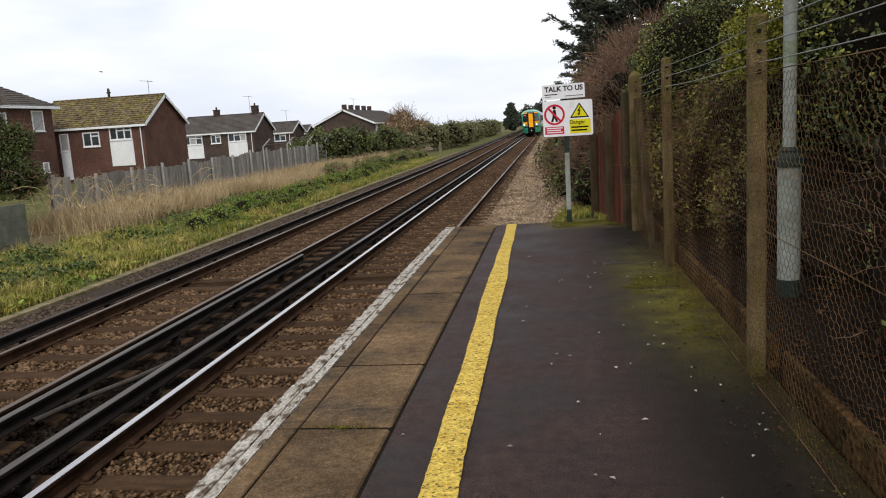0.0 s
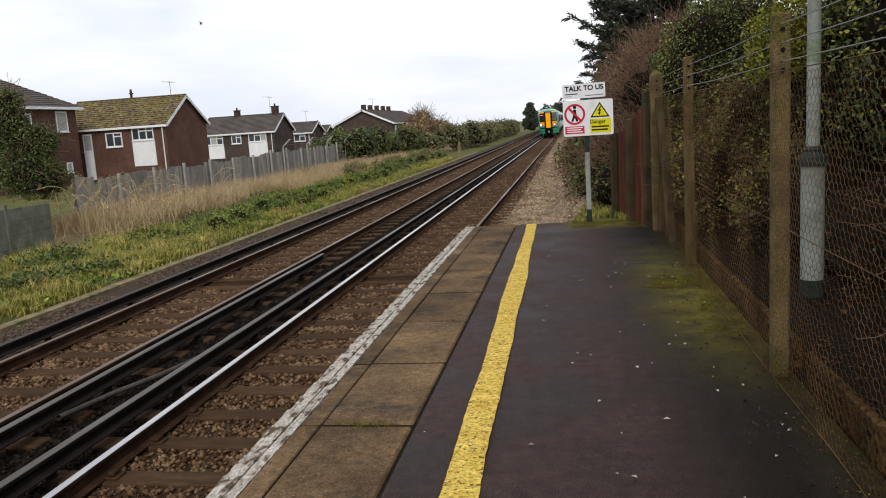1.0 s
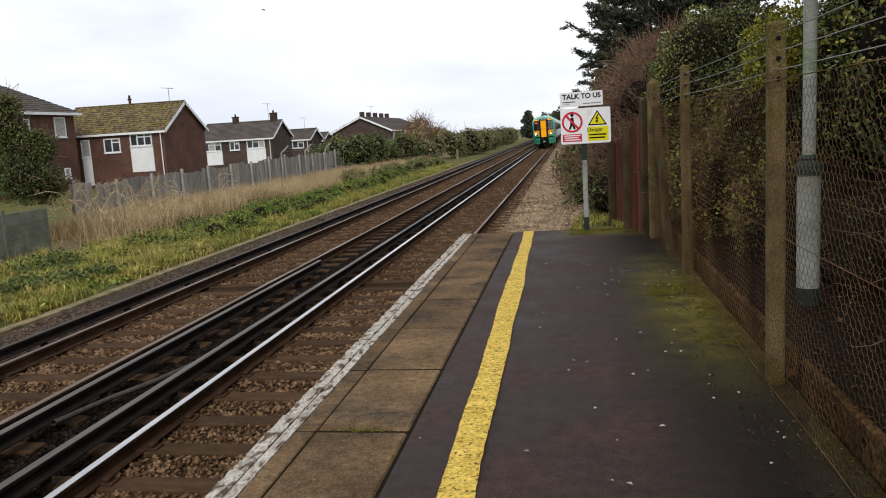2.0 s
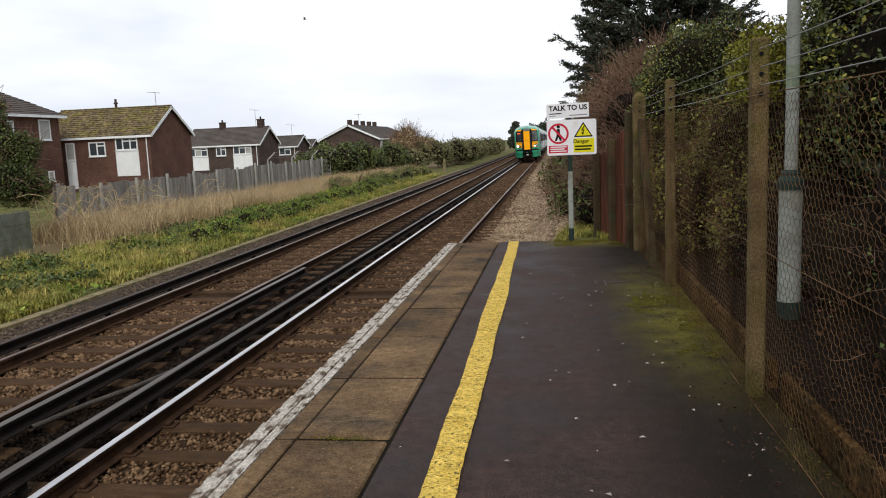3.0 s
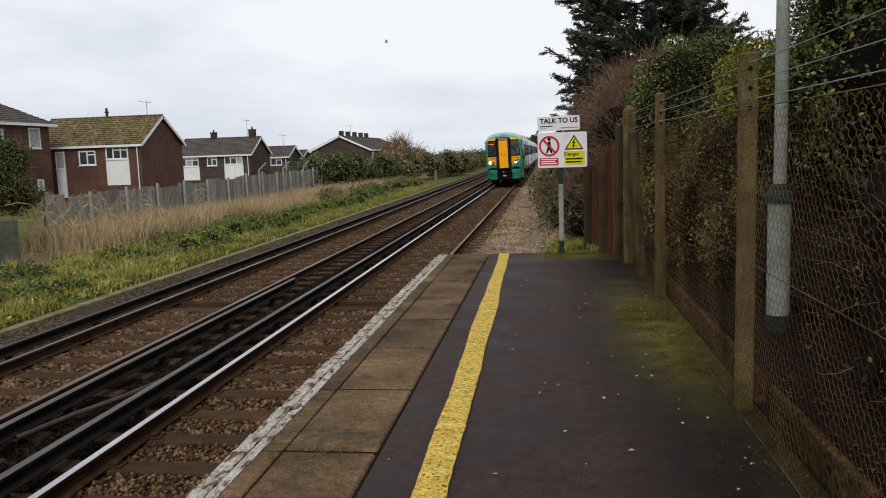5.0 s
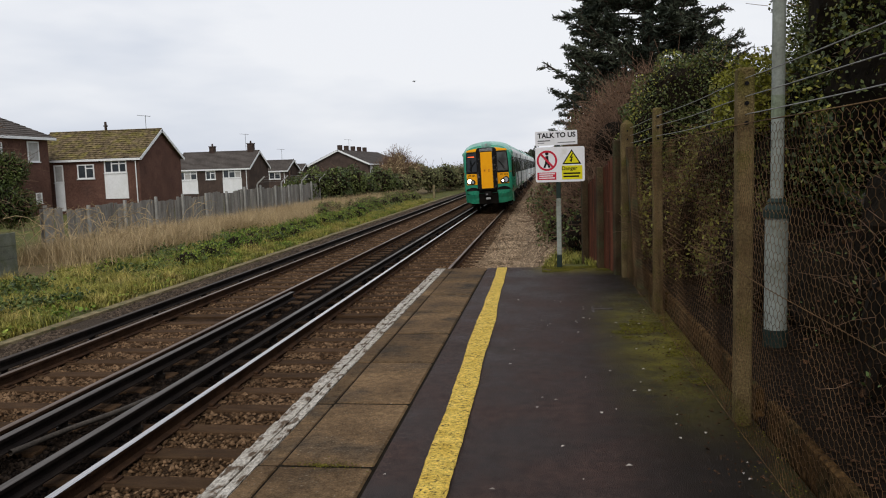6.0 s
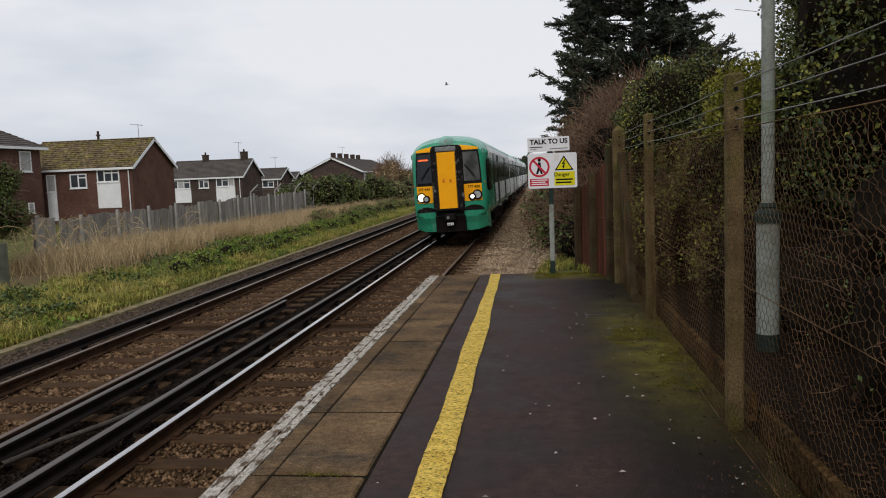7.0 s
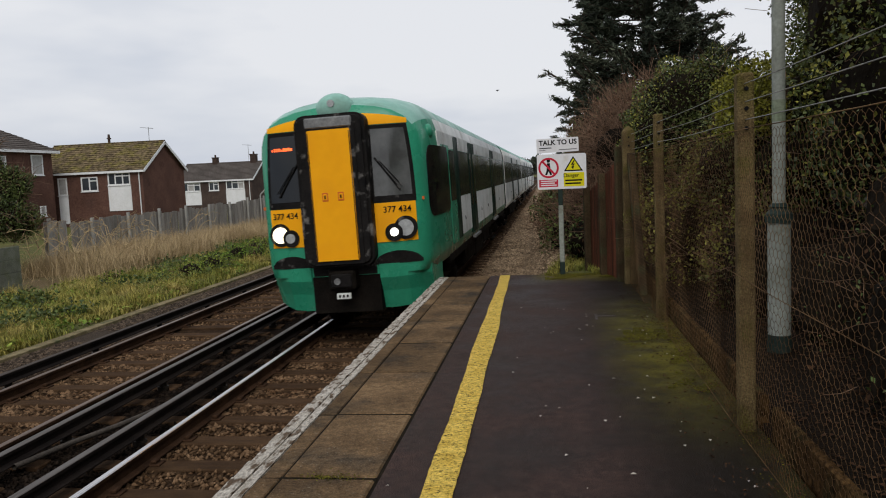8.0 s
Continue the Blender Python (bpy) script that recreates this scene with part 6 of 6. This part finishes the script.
def gable_house(label, x_gable, y0, y1, depth, base, eave, ridge, brick, tile, fittings, chimneys, group="houses", cladding=()):
    """A house whose gable faces the line (+x) and whose long front faces -y."""
    t = thing("house", pose(0, 0, 0), label, "house", group)
    x0, x1, ym = x_gable - depth, x_gable, (y0 + y1) / 2
    bm = bmesh.new()
    v = {}
    for key, x in (("a", x0), ("b", x1)):
        v[key] = [bm.verts.new(p) for p in ((x, y0, base), (x, y1, base), (x, y1, eave), (x, ym, ridge), (x, y0, eave))]
        bm.faces.new(v[key])
    for i, j in ((0, 4), (1, 2)):
        bm.faces.new((v["a"][i], v["b"][i], v["b"][j], v["a"][j]))
    bmesh.ops.recalc_face_normals(bm, faces=bm.faces)
    part("wall", bm, brick, t)
    o = 0.28
    k = (ridge - eave) / (ym - y0)
    xe = x1 + o
    roof_slope("roof", (x0 - o, y0 - o, eave - k * o + 0.05), (xe, y0 - o, eave - k * o + 0.05), (xe, ym, ridge + 0.05), (x0 - o, ym, ridge + 0.05), tile, t)
    roof_slope("roof", (xe, y1 + o, eave - k * o + 0.05), (x0 - o, y1 + o, eave - k * o + 0.05), (x0 - o, ym, ridge + 0.05), (xe, ym, ridge + 0.05), tile, t)
    trim(t, (xe, y0 - o, eave - k * o + 0.06), (xe, ym, ridge + 0.06), 0.22, 0.05)
    trim(t, (xe, ym, ridge + 0.06), (xe, y1 + o, eave - k * o + 0.06), 0.22, 0.05)
    boxpart("fascia", (x0 - o, xe, y0 - o - 0.03, y0 - o + 0.01, eave - k * o - 0.13, eave - k * o + 0.04), UPVC, t)
    boxpart("soffit", (x0 - o, xe, y0 - o, y0, eave - k * o - 0.11, eave - k * o - 0.09), UPVC, t)
    boxpart("ridge_cap", (x0 - o, xe, ym - 0.11, ym + 0.11, ridge + 0.02, ridge + 0.13), tile, t, bevel=0.04)
    for x, z, w, h, lights, cur in fittings:
        window(t, pose(x, y0 - 0.01, z), w, h, lights, cur)
    for xa, xb, za, zb in cladding:
        boxpart("cladding", (xa, xb, y0 - 0.05, y0 + 0.02, za, zb), UPVC, t)
    bm = bmesh.new()
    rod(bm, (x1 - 0.25, y0 - 0.09, base), (x1 - 0.25, y0 - 0.09, eave - 0.2), 0.045, seg=8)
    part("drainpipe", bm, UPVC, t)
    for x, w, h in chimneys:
        bm = bmesh.new()
        box(bm, x - w / 2, x + w / 2, ym - w / 2, ym + w / 2, ridge - 0.5, ridge + h, bevel=0.01)
        box(bm, x - w / 2 - 0.05, x + w / 2 + 0.05, ym - w / 2 - 0.05, ym + w / 2 + 0.05, ridge + h, ridge + h + 0.1)
        ch = part("chimney", bm, LEAD, t)
        bm = bmesh.new()
        cyl(bm, 0.11, 0.3, (x, ym, ridge + h + 0.1), 0.09, 10)
        part("chimney_pot", bm, LEAD, ch)
    return t


def aerial(x, y, z, h, label):
    t = thing("tv_aerial", pose(x, y, z), label, "aerial", "roof aerials")
    bm = bmesh.new()
    rod(bm, (0, 0, -0.3), (0, 0, h), 0.022, seg=6)
    part("mast", bm, T_GREY, t)
    bm = bmesh.new()
    rod(bm, (-0.7, 0, h), (0.45, 0, h - 0.12), 0.016, seg=6)
    for k in range(7):
        xx = -0.65 + 0.16 * k
        rod(bm, (xx, -0.16, h - 0.01 - 0.02 * k), (xx, 0.16, h - 0.01 - 0.02 * k), 0.008, seg=4)
    part("yagi", bm, T_GREY, t)


gable_house("red-brown brick house with mossy tiled roof and white cladding", -32.0, 59.8, 67.0, 9.5, -1.4, 3.22, 5.45, BRICK, TILE_MOSS,
            [(-36.55, 1.55, 1.45, 1.15, 2, 0.0), (-34.0, 1.95, 1.9, 1.0, 3, 0.1), (-38.9, 1.3, 0.8, 1.4, 1, 1.0)], [(-36.7, 0.16, 0.42)],
            cladding=[(-34.98, -33.02, -0.1, 1.88), (-39.3, -38.5, -1.0, 1.24)])
gable_house("dark brick terraced house with grey roof and white panels", -34.0, 88.0, 94.5, 9.0, -1.6, 2.33, 4.20, BRICK_DARK, TILE_GREY,
            [(-36.0, 1.1, 2.2, 1.0, 3, 0.4), (-38.6, 1.0, 1.2, 1.0, 2, 0.2), (-41.4, 1.0, 2.3, 1.0, 3, 0.5)], [(-34.8, 0.7, 0.85), (-39.6, 0.6, 0.65)],
            cladding=[(-37.15, -34.85, -0.6, 1.03), (-42.6, -40.2, -0.6, 0.93)])
gable_house("dark brick bungalow end with grey tiled roof", -34.6, 103.0, 108.5, 8.0, -1.6, 1.92, 3.2, BRICK_DARK, TILE_GREY,
            [(-36.2, 0.7, 1.6, 0.95, 2, 0.5), (-38.3, 0.7, 1.4, 0.95, 2, 0.5)], [])
gable_house("small far house with a grey tiled roof", -42.0, 132.0, 138.0, 14.0, -1.6, 1.6, 2.9, BRICK_DARK, TILE_GREY, [], [(-44.0, 0.6, 0.6)])


def end_on_house():
    """Dark house whose broad gable faces the platform, with a row of chimneys along its ridge."""
    t = thing("house", pose(0, 0, 0), "dark brick house with white gable boards and five chimneys", "house", "houses")
    y0, y1, xa, xb, eave, ridge = 110.0, 136.0, -33.4, -24.9, 2.55, 4.5
    xm = (xa + xb) / 2
    bm = bmesh.new()
    v = {}
    for key, y in (("a", y0), ("b", y1)):
        v[key] = [bm.verts.new(p) for p in ((xa, y, -1.6), (xb, y, -1.6), (xb, y, eave), (xm, y, ridge), (xa, y, eave))]
        bm.faces.new(v[key])
    for i, j in ((0, 4), (1, 2)):
        bm.faces.new((v["a"][i], v["b"][i], v["b"][j], v["a"][j]))
    bmesh.ops.recalc_face_normals(bm, faces=bm.faces)
    part("wall", bm, BRICK_DARK, t)
    o = 0.35
    k = (ridge - eave) / (xb - xm)
    ye = y0 - o
    roof_slope("roof", (xb + o, ye, eave - k * o + 0.05), (xb + o, y1 + o, eave - k * o + 0.05), (xm, y1 + o, ridge + 0.05), (xm, ye, ridge + 0.05), TILE_GREY, t)
    roof_slope("roof", (xa - o, y1 + o, eave - k * o + 0.05), (xa - o, ye, eave - k * o + 0.05), (xm, ye, ridge + 0.05), (xm, y1 + o, ridge + 0.05), TILE_GREY, t)
    trim(t, (xa - o, ye, eave - k * o + 0.06), (xm, ye, ridge + 0.06), 0.24, 0.05)
    trim(t, (xm, ye, ridge + 0.06), (xb + o, ye, eave - k * o + 0.06), 0.24, 0.05)
    boxpart("fascia", (xb + o - 0.02, xb + o + 0.02, ye, y1 + o, eave - k * o - 0.14, eave - k * o + 0.04), UPVC, t)
    for y in (110.9, 114.6, 118.6, 122.6, 126.4):
        boxpart("chimney", (xm - 0.3, xm + 0.3, y - 0.3, y + 0.3, ridge - 0.4, ridge + 0.7), LEAD, t, bevel=0.02)
    for k in range(3):
        window(t, pose(xb + 0.01, 111.8 + 2.6 * k, 0.9, 0, 0, 90), 1.3, 1.2, 2, 0.5)
    boxpart("cladding", (xb - 0.02, xb + 0.06, 110.6, 119, -0.6, 0.84), UPVC, t)


end_on_house()


def hipped_house():
    t = thing("house", pose(0, 0, 0), "brown brick house with hipped grey-brown tiled roof", "house", "houses")
    x1, x0, y0, y1, eave, ridge = -38.6, -48.0, 44.0, 58.2, 4.80, 7.85
    boxpart("wall", (x0, x1, y0, y1, -1.4, eave), BRICK, t)
    o = 0.45
    a, b, c, d = (x0 - o, y0 - o, eave), (x1 + o, y0 - o, eave), (x1 + o, y1 + o, eave), (x0 - o, y1 + o, eave)
    xm = (x0 + x1) / 2
    ra, rb = (xm, y0 + 5.0, ridge), (xm, y1 - 5.0, ridge)
    roof_slope("roof", b, c, rb, ra, TILE_GREY, t, 18)
    roof_slope("roof", a, b, ra, ra, TILE_GREY, t, 18)
    roof_slope("roof", c, d, rb, rb, TILE_GREY, t, 18)
    roof_slope("roof", d, a, ra, rb, TILE_GREY, t, 18)
    boxpart("fascia", (x1 + o - 0.01, x1 + o + 0.03, y0 - o, y1 + o, eave - 0.18, eave + 0.02), UPVC, t)
    boxpart("soffit", (x1, x1 + o, y0 - o, y1 + o, eave - 0.15, eave - 0.13), UPVC, t)
    window(t, pose(x1 + 0.01, 56.35, 2.95, 0, 0, 90), 1.35, 1.55, 1, 1.0)
    window(t, pose(x1 + 0.01, 52.0, 2.95, 0, 0, 90), 1.8, 1.4, 2, 0.5)
    window(t, pose(x1 + 0.01, 56.6, -0.2, 0, 0, 90), 0.7, 0.8, 1, 1.0)


hipped_house()
aerial(-33.1, 63.4, 5.6, 1.1, "thin television aerial on the mossy roof ridge")
aerial(-35.4, 91.2, 4.3, 2.0, "tall thin television aerial beside a chimney")
aerial(-36.0, 105.7, 3.3, 1.5, "thin television aerial on a grey roof")
aerial(-29.2, 116.5, 4.6, 1.6, "thin television aerial above the row of chimneys")


# ---- a gull over the houses ----
GULL_GREY = mat("gull_grey", (0.16, 0.16, 0.17), (0.24, 0.24, 0.25), 8, 0.8, bump=0, grain=0.1)


def gull():
    t = thing("gull", pose(-77.4, 131, 14.3), "grey gull gliding over the houses", "bird")
    bm = bmesh.new()
    v = bmesh.ops.create_uvsphere(bm, u_segments=10, v_segments=8, radius=0.1)["verts"]
    bmesh.ops.transform(bm, matrix=Matrix.Diagonal((2.6, 1, 0.9, 1)), verts=v)
    v = bmesh.ops.create_cone(bm, cap_ends=True, segments=6, radius1=0.07, radius2=0.015, depth=0.2)["verts"]
    bmesh.ops.transform(bm, matrix=pose(0.3, 0, 0.02, 0, 90, 0), verts=v)
    part("body", bm, GULL_GREY, t)
    wings = []
    for s in (-1, 1):
        bm = bmesh.new()
        pts = [(0.12, 0.05, 0), (0.16, 0.35, 0.07), (0.02, 0.68, 0.05), (-0.10, 0.35, 0.07), (-0.12, 0.05, 0)]
        f = bm.faces.new([bm.verts.new((x, s * y, z)) for x, y, z in pts])
        g = bmesh.ops.extrude_face_region(bm, geom=[f])
        for q in g["geom"]:
            if isinstance(q, bmesh.types.BMVert):
                q.co.z += 0.02
        bmesh.ops.recalc_face_normals(bm, faces=bm.faces)
        wings.append((part("wing", bm, GULL_GREY, t), s))
    return t, wings


GULL, WINGS = gull()
GULL_WAY = [(0, -77.4, 14.3), (0.9, -63.2, 20.6), (1.2, -59.4, 22.4), (2.6, -44.5, 24.0), (2.9, -42.0, 23.1), (5.6, -23.1, 17.5), (5.9, -21.9, 15.9), (7, -14.8, 16.2), (8, -7.9, 15.1)]


# ---- what moves ----
def motions():
    walk(TRAIN, [(k / 10, pose(TRACK_X + 0.08, train_at(k / 10), RAIL_Z, 0, -1.8, 0)) for k in range(81)])
    for w, y in WHEELS:
        walk(w, [(k / 30, pose(0, y, 0.42, math.degrees((119.0 - train_at(k / 30)) / 0.42), 0, 0)) for k in range(241)])
    walk(GULL, [(t, pose(x, 131, z, 0, 0, 0)) for t, x, z in GULL_WAY])
    for w, s in WINGS:
        walk(w, [(k / 5, pose(0, 0, 0, s * (8 + 24 * (1 if k % 2 else -1)), 0, 0)) for k in range(41)])


motions()
